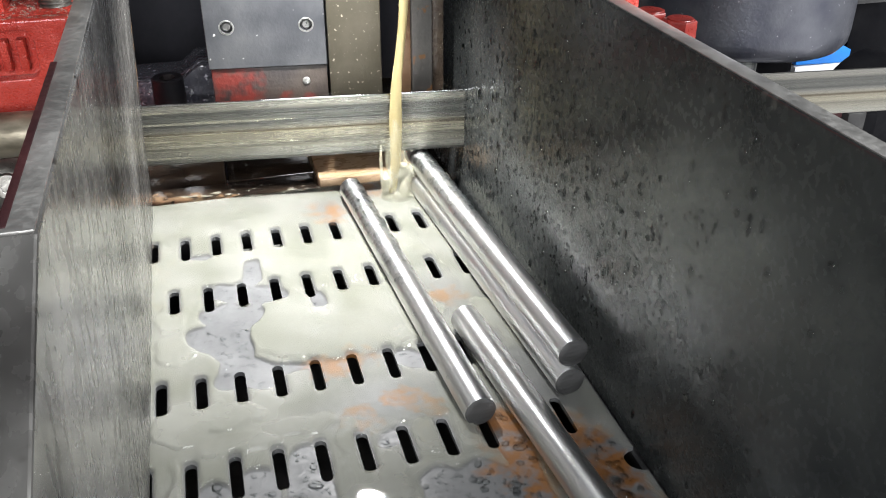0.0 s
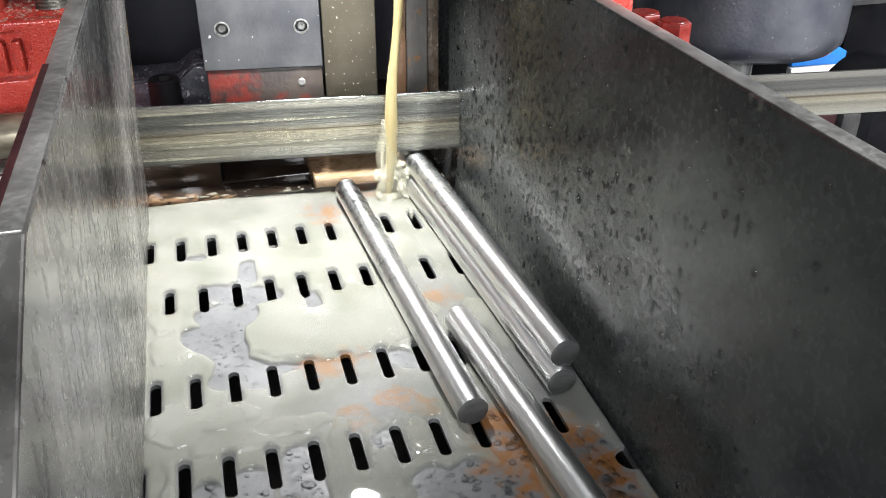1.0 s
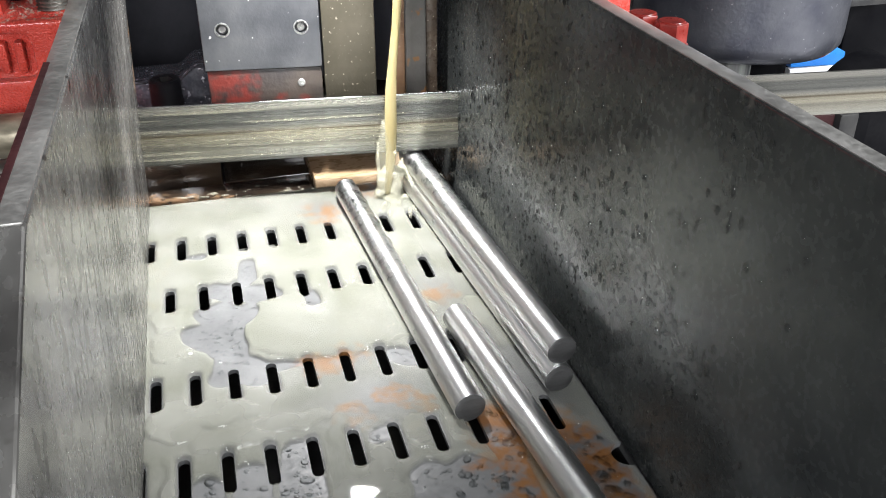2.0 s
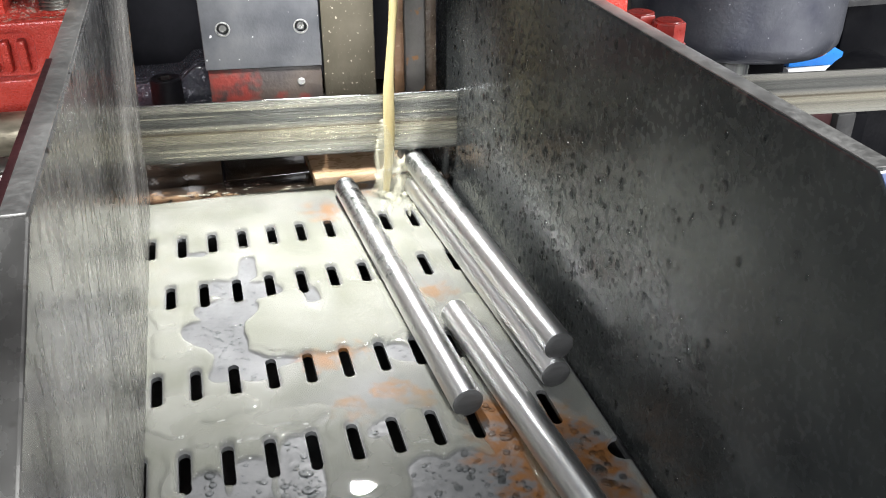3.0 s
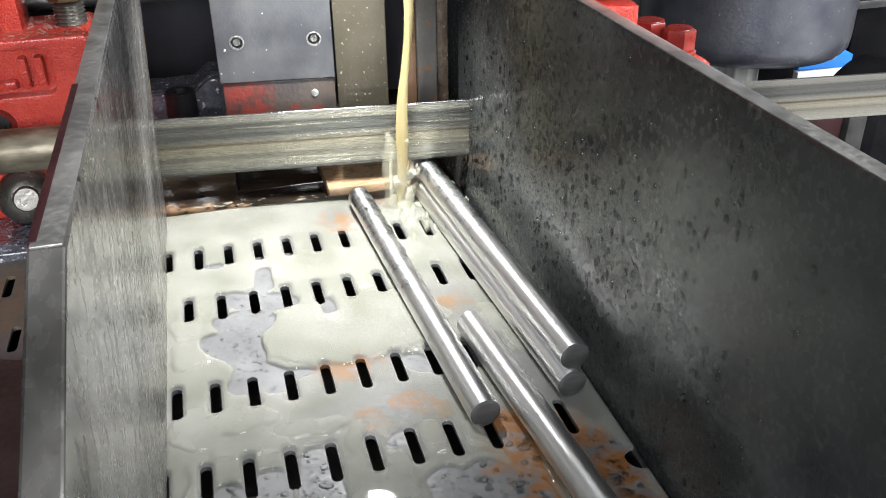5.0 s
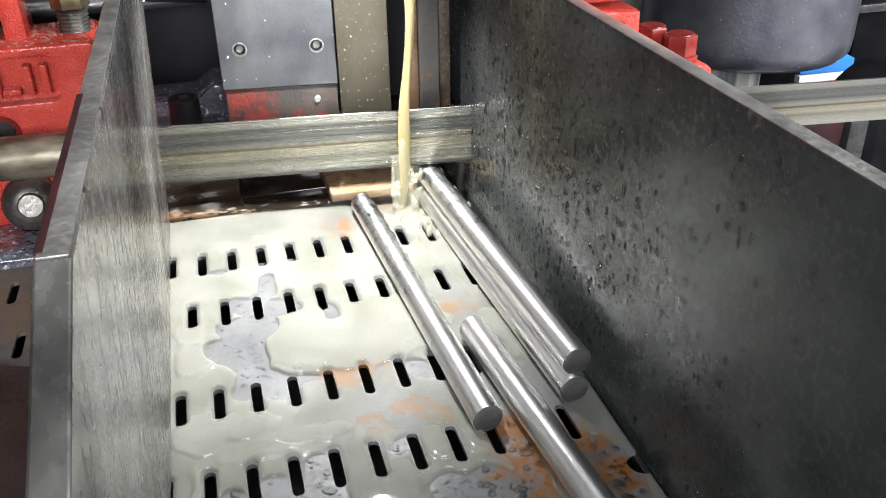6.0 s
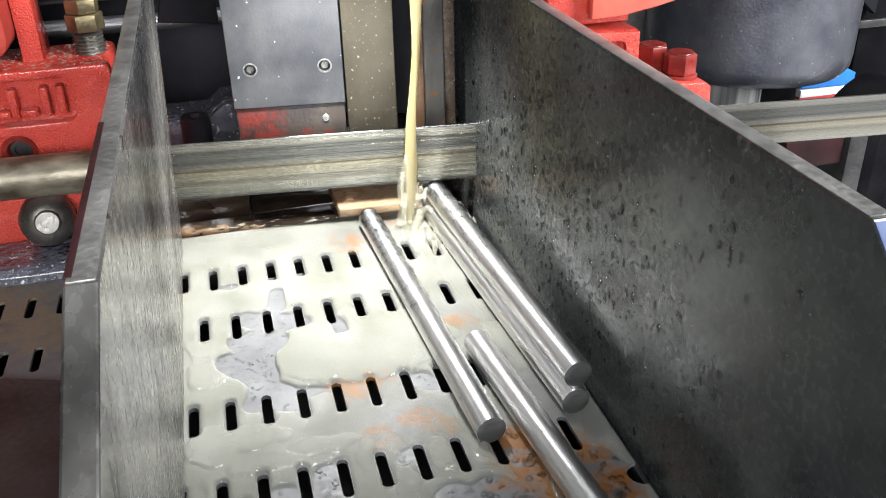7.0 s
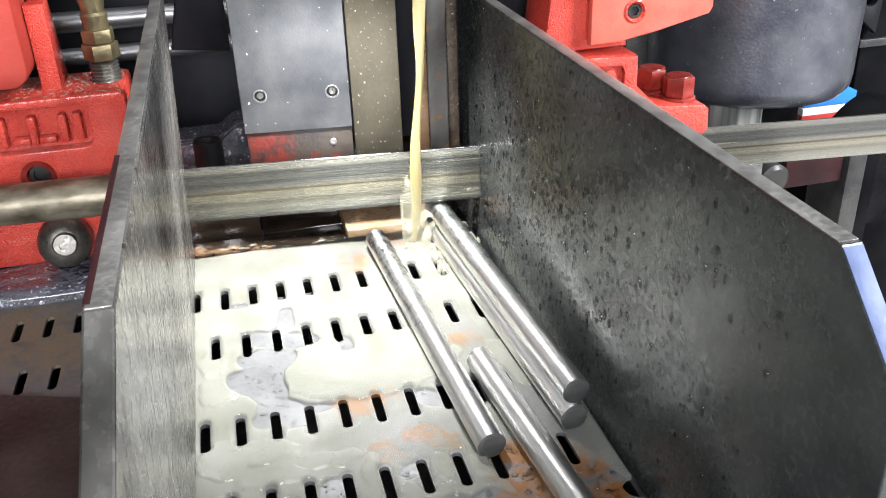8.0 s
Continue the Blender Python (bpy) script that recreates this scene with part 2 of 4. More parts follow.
# upright dark and bright stripes imitate reflections in the chrome
M_SHAFT = mat("striped_shaft", (0.04, 0.045, 0.06), (0.90, 0.92, 0.88), (0.12, 0.25), 0.5, 70, 200, stretch=(1, 1, 0.02), bump=0.0)
M_GREY_ROD = mat("grey_tie_rod", (0.30, 0.30, 0.31), (0.44, 0.44, 0.45), (0.3, 0.45), 0.8, 30, 200, bump=0.15)
M_DARK_IRON = mat("dark_iron", (0.03, 0.03, 0.032), (0.07, 0.068, 0.065), (0.3, 0.55), 0.3, 25, 240, bump=0.3)
M_COVER = mat("scuffed_dark_sheet", (0.02, 0.021, 0.02), (0.055, 0.055, 0.052), (0.35, 0.6), 0.4, 25, 250, bump=0.25)
M_BLUE = mat("blue_tin", (0.02, 0.16, 0.55), (0.03, 0.22, 0.66), (0.25, 0.4), 0.0, 20, 200, bump=0.1)
M_WHITE = mat("white_tin_band", (0.70, 0.70, 0.72), (0.8, 0.8, 0.8), (0.3, 0.4), 0.0, 20, 200, bump=0.1)
M_TIN_RED = mat("red_tin_band", (0.40, 0.02, 0.02), (0.5, 0.04, 0.03), (0.3, 0.4), 0.0, 20, 200, bump=0.1)
M_FLOOR = mat("concrete_floor", (0.52, 0.51, 0.51), (0.66, 0.64, 0.64), (0.4, 0.7), 0.0, 3, 40, bump=0.2, bump_far=0.004)
M_WALL = mat("hall_wall", (0.42, 0.43, 0.44), (0.52, 0.53, 0.53), (0.6, 0.8), 0.0, 2, 30, bump=0.15, bump_far=0.004)


# ---- mesh helpers ----
def thing(name, x, y, z, label, category, group="", rz=0.0, kind=""):
    ob = new(name)
    ob.matrix_world = pose(x, y, z, 0, 0, rz)
    ob.empty_display_size = 0.02
    bpy.context.view_layer.update()
    return tagged(ob, label, category, group, kind)


def mesh_of(bm, material, smooth=40):
    me = bpy.data.meshes.new("mesh")
    bmesh.ops.recalc_face_normals(bm, faces=bm.faces)
    bm.to_mesh(me)
    bm.free()
    for m in material if isinstance(material, (list, tuple)) else [material]:
        me.materials.append(m)
    if smooth:
        me.shade_smooth()
        me.set_sharp_from_angle(angle=radians(smooth))
    return me


def part(name, bm, material, parent, label="", local=False, smooth=40):
    """One mesh object under a thing or part; bm in world places, or in the parent's own space."""
    root = parent
    while root.parent:
        root = root.parent
    if not local:
        bm.transform(parent.matrix_world.inverted())
    ob = new(name, mesh_of(bm, material, smooth))
    ob.parent = parent
    bpy.context.view_layer.update()
    return tagged(ob, label)


def single(name, bm, material, label, category, kind="", smooth=40):
    ob = new(name, mesh_of(bm, material, smooth))
    return tagged(ob, label, category, kind=kind)


def box(x0, x1, y0, y1, z0, z1, bevel=0.0008, into=None, segments=2):
    bm = bmesh.new()
    bmesh.ops.create_cube(bm, size=1.0)
    for v in bm.verts:
        v.co = ((x0 + x1) / 2 + v.co.x * (x1 - x0), (y0 + y1) / 2 + v.co.y * (y1 - y0), (z0 + z1) / 2 + v.co.z * (z1 - z0))
    if bevel:
        bmesh.ops.bevel(bm, geom=bm.edges[:], offset=bevel, segments=segments, affect="EDGES", profile=0.5)
    return join(into, bm)


def join(a, b):
    if a is None:
        return b
    tmp = bpy.data.meshes.new("tmp")
    b.to_mesh(tmp)
    b.free()
    a.from_mesh(tmp)
    bpy.data.meshes.remove(tmp)
    return a


def lathe(profile, segs=32, into=None, base=(0, 0, 0), axis=(0, 0, 1)):
    """Turns (radius, height) pairs round an axis through base."""
    bm = bmesh.new()
    turn = Vector((0, 0, 1)).rotation_difference(Vector(axis)).to_matrix()
    rings = []
    for r, h in profile:
        if r < 1e-6:
            rings.append([bm.verts.new(turn @ Vector((0, 0, h)) + Vector(base))])
        else:
            rings.append([bm.verts.new(turn @ Vector((r * math.cos(2 * math.pi * i / segs), r * math.sin(2 * math.pi * i / segs), h)) + Vector(base)) for i in range(segs)])
    for p, q in zip(rings, rings[1:]):
        for i in range(segs):
            j = (i + 1) % segs
            if len(p) == 1 and len(q) == 1:
                continue
            if len(p) == 1:
                bm.faces.new((p[0], q[i], q[j]))
            elif len(q) == 1:
                bm.faces.new((p[i], p[j], q[0]))
            else:
                bm.faces.new((p[i], p[j], q[j], q[i]))
    return join(into, bm)


def bar(p0, p1, r, chamfer=0.0006, segs=40, into=None):
    d = Vector(p1) - Vector(p0)
    n = d.length
    return lathe([(0, 0), (r - chamfer, 0), (r, chamfer), (r, n - chamfer), (r - chamfer, n), (0, n)], segs, into, p0, d.normalized())


def sheet(outer, holes, depth, put, bevel=0.0):
    """A plate from a 2D outline with holes right through it; put maps (u, v, w) to the world."""
    bm = bmesh.new()
    edges = []
    for loop in [outer, *holes]:
        vs = [bm.verts.new((u, v, 0)) for u, v in loop]
        edges += [bm.edges.new((vs[i], vs[(i + 1) % len(vs)])) for i in range(len(vs))]
    bmesh.ops.triangle_fill(bm, use_beauty=True, use_dissolve=False, edges=edges)
    ret = bmesh.ops.extrude_face_region(bm, geom=bm.faces[:])
    for v in ret["geom"]:
        if isinstance(v, bmesh.types.BMVert):
            v.co.z += depth
    if bevel:
        rim = [e for e in bm.edges if e.is_manifold and e.calc_face_angle(0) > 0.8 and abs(e.verts[0].co.z - e.verts[1].co.z) < 1e-6]
        bmesh.ops.bevel(bm, geom=rim, offset=bevel, segments=2, affect="EDGES", profile=0.5)
    for v in bm.verts:
        v.co = put(*v.co)
    return bm


def rounded(u0, u1, v0, v1, r, n=5):
    out = []
    for cx, cy, a in ((u1 - r, v1 - r, 0), (u0 + r, v1 - r, 90), (u0 + r, v0 + r, 180), (u1 - r, v0 + r, 270)):
        out += [(cx + r * math.cos(radians(a + 90 * k / n)), cy + r * math.sin(radians(a + 90 * k / n))) for k in range(n + 1)]
    return out


def ring(cx, cy, r, n=20):
    return [(cx + r * math.cos(2 * math.pi * k / n), cy + r * math.sin(2 * math.pi * k / n)) for k in range(n)]


def facing(y):
    """Puts an outline in x and z upright at y, its depth going away along y."""
    return lambda u, v, w: Vector((u, y + w, v))


def hexagon(cx, cy, af, turn=0.0):
    r = af / math.sqrt(3)
    return [(cx + r * math.cos(radians(turn + 60 * k)), cy + r * math.sin(radians(turn + 60 * k))) for k in range(6)]


def bead(bm, place, normal, r, flat, longer=1.0, down=(0, 0, -1)):
    """A drop that sits on a face: half a flattened ball, drawn out along down."""
    n = Vector(normal).normalized()
    d = Vector(down) - n * Vector(down).dot(n)
    d = d.normalized() if d.length > 1e-4 else n.orthogonal().normalized()
    s = n.cross(d)
    c = Vector(place)
    top = bm.verts.new(c + n * r * flat)
    rings = []
    for lift, wide in ((0.78, 0.62), (0.3, 0.95), (-0.15, 1.0)):
        rings.append([bm.verts.new(c + n * r * flat * lift + (d * (longer if math.cos(a) > 0 else 0.5 + 0.5 * longer) * math.cos(a) + s * math.sin(a)) * r * wide)
                      for a in [2 * math.pi * k / 10 for k in range(10)]])
    for i in range(10):
        j = (i + 1) % 10
        bm.faces.new((top, rings[0][i], rings[0][j]))
        bm.faces.new((rings[0][i], rings[1][i], rings[1][j], rings[0][j]))
        bm.faces.new((rings[1][i], rings[2][i], rings[2][j], rings[1][j]))


# ---- the hall ----
def hall():
    single("floor", box(-6, 7, -6, 7, -0.80, -0.70, 0), M_FLOOR, "pale grey concrete workshop floor", "floor", "structure")
    for n, b in (("wall_west", (-6.2, -6, -6, 7, -0.8, 4)), ("wall_east", (7, 7.2, -6, 7, -0.8, 4)),
                 ("wall_south", (-6.2, 7.2, -6.2, -6, -0.8, 4)), ("wall_north", (-6.2, 7.2, 7, 7.2, -0.8, 4))):
        single(n, box(*b, 0), M_WALL, "plain pale grey workshop wall", "wall", "structure")
    single("ceiling", box(-6.2, 7.2, -6.2, 7.2, 4, 4.2, 0), M_WALL, "plain grey workshop ceiling", "ceiling", "structure")


# ---- the slotted tray ----
SLOT_ROWS = ((0.157, 0.0160), (0.0915, 0.0080), (0.0, 0.0), (-0.0655, 0.0130))
PITCH, SLOT_R, SLOT_HALF = 0.0202, 0.0029, 0.0140
TRAY_FAR = 0.228


def slot_places():
    for y, x0 in SLOT_ROWS:
        for i in range(-9, 11):
            x = x0 + PITCH * i
            if x < 0.208 and (y > 0.05 or x > -0.03):
                yield x, y


def tray():
    t = thing("slotted_tray", 0, 0, -0.004, "wet galvanised steel tray with rows of slots and rust stains", "tray")
    holes = []
    for x, y in slot_places():
        a = SLOT_HALF - SLOT_R
        holes.append([(x + SLOT_R * math.cos(radians(k)), y + a + SLOT_R * math.sin(radians(k))) for k in range(0, 181, 30)] +
                     [(x + SLOT_R * math.cos(radians(k)), y - a + SLOT_R * math.sin(radians(k))) for k in range(180, 361, 30)])
    notch = [(0.2185 + 0.0 - 0.008 * math.sin(radians(k)), -0.104 - 0.008 * math.cos(radians(k))) for k in range(0, 181, 20)]
    outer = [(-0.36, TRAY_FAR), (-0.36, -0.30), (0.2185, -0.30)] + notch + [(0.2185, -0.036), (0.2185, TRAY_FAR)]
    part("tray_plate", sheet(outer, holes, 0.0025, lambda u, v, w: Vector((u, v, w - 0.0025))), M_TRAY, t, smooth=0)
    part("front_lip", box(-0.36, 0.2185, -0.306, -0.3003, -0.03, -0.001), M_TRAY, t)
    # bearers and the dark sump below the slots
    s = thing("sump_trough", 0, 0, -0.09, "dark oily sump trough under the slotted tray", "trough")
    part("trough_floor", box(-0.36, 0.2245, -0.30, 0.228, -0.09, -0.086), M_DARK_IRON, s)
    for x, top in ((-0.36, -0.003), (0.2192, -0.006)):
        part("trough_wall", box(x, x + 0.005, -0.30, 0.228, -0.0858, top), M_DARK_IRON, s)
    for y in (-0.3, 0.223):
        part("trough_wall", box(-0.3548, 0.2190, y, y + 0.005, -0.0858, -0.003), M_DARK_IRON, s)
    for y in (0.19, -0.125):
        part("bearer", box(-0.35, 0.2188, y, y + 0.012, -0.034, -0.003), M_DARK_IRON, s, "worn grey flat bearer bar")


def under_tray():
    t = thing("drain_rail", 0.035, -0.069, -0.028, "rusty round rail crossing under the near slots", "rail")
    part("rail_bar", bar((-0.01, -0.069, -0.022), (0.083, -0.069, -0.022), 0.0062, 0.0006, 24), M_TAN, t)
    for x in (-0.004, 0.077):
        part("rail_foot", box(x - 0.003, x + 0.003, -0.072, -0.066, -0.0858, -0.027), M_DARK_IRON, t)
    # pale block added so that two far slots look lit from within
    t = thing("pale_block", 0.068, 0.153, -0.03, "pale block added for the lit look inside the far slots", "block")
    part("block", box(0.050, 0.087, 0.143, 0.163, -0.018, -0.007, 0.002), M_JAW_EDGE, t)
    part("stem", box(0.064, 0.073, 0.148, 0.158, -0.0858, -0.0182), M_DARK_IRON, t)


# bare places on the tray: strokes from one end to the other, with a half width
BARE_FAR = ((0.0572, 0.126, 0.0556, 0.105, 0.0036), (0.036, 0.094, 0.066, 0.085, 0.0085), (0.034, 0.072, 0.047, 0.066, 0.0120), (0.027, 0.048, 0.034, 0.050, 0.0122),
            (0.037, 0.056, 0.039, 0.030, 0.0095), (0.041, 0.016, 0.054, 0.006, 0.0102), (0.058, 0.0085, 0.080, 0.0085, 0.0046), (0.034, 0.006, 0.035, 0.006, 0.0058),
            (0.017, 0.143, 0.028, 0.142, 0.0038), (0.0895, 0.079, 0.0925, 0.066, 0.0034), (0.131, 0.003, 0.137, -0.004, 0.0058))
BARE_NEAR = ((0.022, -0.079, 0.022, -0.150, 0.0075), (0.044, -0.073, 0.042, -0.150, 0.0098), (0.066, -0.063, 0.060, -0.150, 0.0108), (0.105, -0.062, 0.111, -0.060, 0.0036),
             (0.124, -0.094, 0.118, -0.160, 0.0105), (0.142, -0.098, 0.135, -0.160, 0.0140), (0.163, -0.062, 0.166, -0.160, 0.0068), (0.158, -0.105, 0.154, -0.160, 0.0120),
             (0.201, -0.085, 0.204, -0.160, 0.0090))


def stroke(X, Y, x0, y0, x1, y1, r):
    """The distance outside a round-ended stroke."""
    dx, dy = x1 - x0, y1 - y0
    k = np.clip(((X - x0) * dx + (Y - y0) * dy) / (dx * dx + dy * dy), 0, 1)
    return np.hypot(X - x0 - k * dx, Y - y0 - k * dy) - r


def film_field(X, Y):
    """How far inside the coolant film a place lies, in metres; below zero it is bare."""
    wob = np.zeros_like(X)
    rng = np.random.RandomState(4)
    for k in range(14):
        a, f, ph = rng.rand() * 6.28, 90 + rng.rand() * 380, rng.rand() * 6.28
        wob += np.sin((X * np.cos(a) + Y * np.sin(a)) * f + ph) * (90 / f) * 0.0011
    d = np.full_like(X, 1.0)
    for s in (*BARE_FAR, *BARE_NEAR):
        # strokes melt into one another with rounded inner corners
        e, soft = stroke(X, Y, *s), 0.004
        h = np.clip(0.5 + 0.5 * (d - e) / soft, 0, 1)
        d = d * (1 - h) + e * h - soft * h * (1 - h)
    d = d + wob
    for x, y in slot_places():
        if x > -0.02:
            dy = np.maximum(np.abs(Y - y) - (SLOT_HALF - SLOT_R), 0)
            d = np.minimum(d, np.hypot(X - x, dy) - SLOT_R)
    d = np.minimum(d, np.hypot(X - 0.2185, Y + 0.104) - 0.0082)
    d = np.minimum(d, np.minimum(TRAY_FAR - 0.0004 - Y, 0.2182 - X))
    return np.minimum(d, Y + 0.17 + wob)


def film():
    nx, ny = 420, 780
    xs, ys = np.linspace(-0.0048, 0.2186, nx), np.linspace(-0.19, 0.2282, ny)
    X, Y = np.meshgrid(xs, ys)
    d = film_field(X, Y)
    w = 0.0032
    # thinner where it drains: over the rusty patches and along the side plate
    thin = np.zeros_like(X)
    for cx, cy, rx, ry in ((0.118, -0.032, 0.034, 0.020), (0.192, -0.02, 0.026, 0.09), (0.198, -0.10, 0.03, 0.06), (0.168, 0.058, 0.02, 0.03),
                           (0.118, 0.190, 0.022, 0.022), (0.150, 0.214, 0.02, 0.014), (0.09, 0.006, 0.014, 0.014), (0.109, 0.010, 0.012, 0.014), (0.160, -0.06, 0.016, 0.02)):
        thin = np.maximum(thin, np.exp(-((X - cx) / rx) ** 2 - ((Y - cy) / ry) ** 2))
    h = 0.0025 * (1 - 0.70 * thin)
    k = np.clip(d / w, 0, 1)
    Z = h * np.sqrt(1 - (1 - k) ** 2) + np.clip(d, -0.0006, 0)
    # thicker pools standing on the film, with rounded edges of their own
    deep = np.full_like(X, -1.0)
    for cx, cy, rx, ry in ((0.010, -0.024, 0.016, 0.019), (0.030, -0.024, 0.022, 0.012), (0.008, 0.040, 0.012, 0.016), (0.006, 0.070, 0.010, 0.016),
                           (0.104, 0.046, 0.060, 0.038), (0.092, -0.085, 0.020, 0.022), (0.088, -0.058, 0.007, 0.020), (0.127, -0.064, 0.011, 0.014), (0.147, -0.066, 0.009, 0.014),
                           (0.036, -0.046, 0.022, 0.009), (0.066, -0.040, 0.022, 0.008), (0.008, -0.085, 0.006, 0.04),
                           (0.190, 0.020, 0.016, 0.030)):
        deep = np.maximum(deep, (1 - np.sqrt(((X - cx) / rx) ** 2 + ((Y - cy) / ry) ** 2)) * min(rx, ry))
    deep = np.minimum(deep + 0.0015 * np.sin(X * 310 + 40 * Y) * np.sin(Y * 270 - 60 * X), d)
    Z += 0.0012 * np.sin(np.pi / 2 * np.clip(deep / 0.0032, 0, 1))
    rng = np.random.RandomState(9)
    for _ in range(8):
        a, f, ph = rng.rand() * 6.28, 60 + rng.rand() * 160, rng.rand() * 6.28
        Z += np.clip(d, 0, 0.006) / 0.006 * np.sin((X * np.cos(a) + Y * np.sin(a)) * f + ph) * 0.00007
    inside = d > -0.0012
    quad = inside[:-1, :-1] | inside[1:, :-1] | inside[:-1, 1:] | inside[1:, 1:]
    r, c = np.nonzero(quad & ((d[:-1, :-1] > 0) | (d[1:, :-1] > 0) | (d[:-1, 1:] > 0) | (d[1:, 1:] > 0)))
    idx = np.arange(nx * ny).reshape(ny, nx)
    faces = np.stack([idx[r, c], idx[r, c + 1], idx[r + 1, c + 1], idx[r + 1, c]], 1)
    used, inv = np.unique(faces, return_inverse=True)
    pts = np.stack([X.ravel(), Y.ravel(), Z.ravel()], 1)[used]
    me = bpy.data.meshes.new("mesh")
    me.from_pydata(pts.tolist(), [], inv.reshape(faces.shape).tolist())
    me.materials.append(M_FILM)
    me.shade_smooth()
    tagged(new("coolant_film", me), "milky greenish coolant film pooled on the slotted tray", "puddle", kind="stuff")


def drops_on_tray():
    rng = random.Random(5)
    bm = bmesh.new()
    made = 0
    while made < 900:
        x, y = rng.uniform(0.0, 0.21), rng.uniform(-0.16, 0.13)
        d = float(film_field(np.array([[x]]), np.array([[y]]))[0, 0])
        slot = min(math.hypot(x - sx, max(abs(y - sy) - SLOT_HALF + SLOT_R, 0)) for sx, sy in slot_places()) - SLOT_R
        if d < -0.0012 and slot > 0.002:
            r = rng.choice((0.0004, 0.0005, 0.0006, 0.0008, 0.0011, 0.0017 if y < -0.05 else 0.0008, 0.0024 if y < -0.06 and rng.random() < 0.25 else 0.0005))
            bead(bm, (x, y, 0.0), (0, 0, 1), r * 1.1, 0.38, 1 + rng.random() * 0.6, (rng.uniform(-1, 1), rng.uniform(-1, 1), 0))
            made += 1
    tagged(new("water_drops", mesh_of(bm, M_WATER, 180)), "clear droplets on the bare patches of tray", "droplets", kind="stuff")


# ---- side plates ----
def right_plate():
    t = thing("side_plate", 0.2215, 0, 0, "tall dark steel side plate with wet droplets and bright top edge", "steel plate", "side plates")
    outline = [(-0.250, -0.004), (-0.250, 0.157), (-0.212, 0.1935), (0.34, 0.1935), (0.34, -0.004)]
    part("plate", sheet(outline, [], 0.0085, lambda u, v, w: Vector((0.2215 + w, u, v)), 0.0007), M_JAW_DARK, t, smooth=0)
    part("top_edge", box(0.2221, 0.2294, -0.2105, 0.339, 0.1934, 0.1941, 0.0003), M_JAW_EDGE, t, "bright top edge")
    bm = box(0.2221, 0.2294, -0.0255, 0.0255, -0.00035, 0.00035, 0.0002)
    bm.transform(pose(0, -0.231, 0.17525, 43.8, 0, 0))
    part("bevelled_corner", bm, M_JAW_EDGE_BLUE, t, "bluish sloping corner edge")
    rng = random.Random(11)
    bm = bmesh.new()
    for _ in range(3600):
        y, z = rng.uniform(-0.2, 0.215), rng.uniform(0.01, 0.188)
        thick = math.exp(-((y - 0.06) / 0.13) ** 2) * math.exp(-((z - 0.085 - 0.15 * (0.06 - y)) / 0.065) ** 2)
        if rng.random() > 0.06 + 0.75 * thick:
            continue
        r = rng.choice((0.0004, 0.0005, 0.0006, 0.0007, 0.0009, 0.0011, 0.0014))
        bead(bm, (0.2215, y, z), (-1, 0, 0), r, 0.6, rng.choice((1.2, 1.6, 2.2, 3.0)), (0, rng.uniform(-0.1, 0.1), -1))
    tagged(part("dew", bm, M_DEW, t, "clear running droplets", smooth=180), kind="stuff")


def left_plate():
    t = thing("side_plate", -0.005, 0, 0, "pale rolled steel side plate with streaks and a sloping front corner", "steel plate", "side plates")
    lean = 0.055
    outline = [(-0.270, 0.0012), (-0.270, 0.172), (-0.206, 0.2065), (0.228, 0.2065), (0.228, 0.0012)]
    part("plate", sheet(outline, [], -0.0085, lambda u, v, w: Vector((-0.005 + lean * v + w, u, v)), 0.0008), M_JAW_PALE, t, smooth=0)
    part("top_edge", box(-0.0016, 0.0056, -0.205, 0.2272, 0.2062, 0.2070, 0.0003), M_JAW_EDGE, t, "bright top edge")
    # red reflection along the outer edge, laid on as a thin maroon strip
    part("red_reflection", box(-0.0022, -0.0002, -0.203, -0.09, 0.2066, 0.2073, 0.0002), M_MAROON, t, "dull maroon strip painted as a red reflection")


# ---- the sawn round bars ----
R = 0.0083


def round_bar(p0, p1, label):
    a, b = Vector(p0), Vector(p1)
    d = (b - a)
    t = new("round_bar")
    t.matrix_world = Matrix.Translation((a + b) / 2) @ Vector((0, 1, 0)).rotation_difference(d.normalized()).to_matrix().to_4x4()
    tagged(t, label, "steel bar", "sawn bars on the tray")
    bpy.context.view_layer.update()
    n = d.length / 2
    part("shank", lathe([(R - 0.0002, -n + 0.0004), (R, -n + 0.0009), (R, -n / 3), (R, n / 3), (R, n - 0.0009), (R - 0.0002, n - 0.0004)], 56, None, (0, 0, 0), (0, 1, 0)), M_ROD, t, local=True)
    for s in (-1, 1):
        bm = lathe([(0, n - 0.0002), (R * 0.5, n - 0.00025), (R - 0.0009, n), (R - 0.0002, n - 0.0004)], 56, None, (0, 0, 0), (0, s, 0))
        part("sawn_end", bm, M_ROD_END, t, "dull grey sawn end face", local=True)
    return t, n


def marks_on_bar(t, n, count, seed):
    """Larger wet beads clinging to the far half of a bar."""
    rng = random.Random(seed)
    bm = bmesh.new()
    for _ in range(count):
        a = radians(rng.uniform(35, 150))
        nor = Vector((math.cos(a), 0, math.sin(a)))
        bead(bm, nor * R + Vector((0, rng.triangular(-0.2 * n, 0.99 * n, 0.95 * n), 0)), nor, rng.choice((0.0006, 0.0009, 0.0013, 0.0018, 0.0022)), 0.5, rng.uniform(1, 2.5), (0, 1, rng.uniform(-1, 1)))
    tagged(part("splash_dew", bm, M_WATER, t, "wet beads of coolant", local=True, smooth=180), kind="stuff")


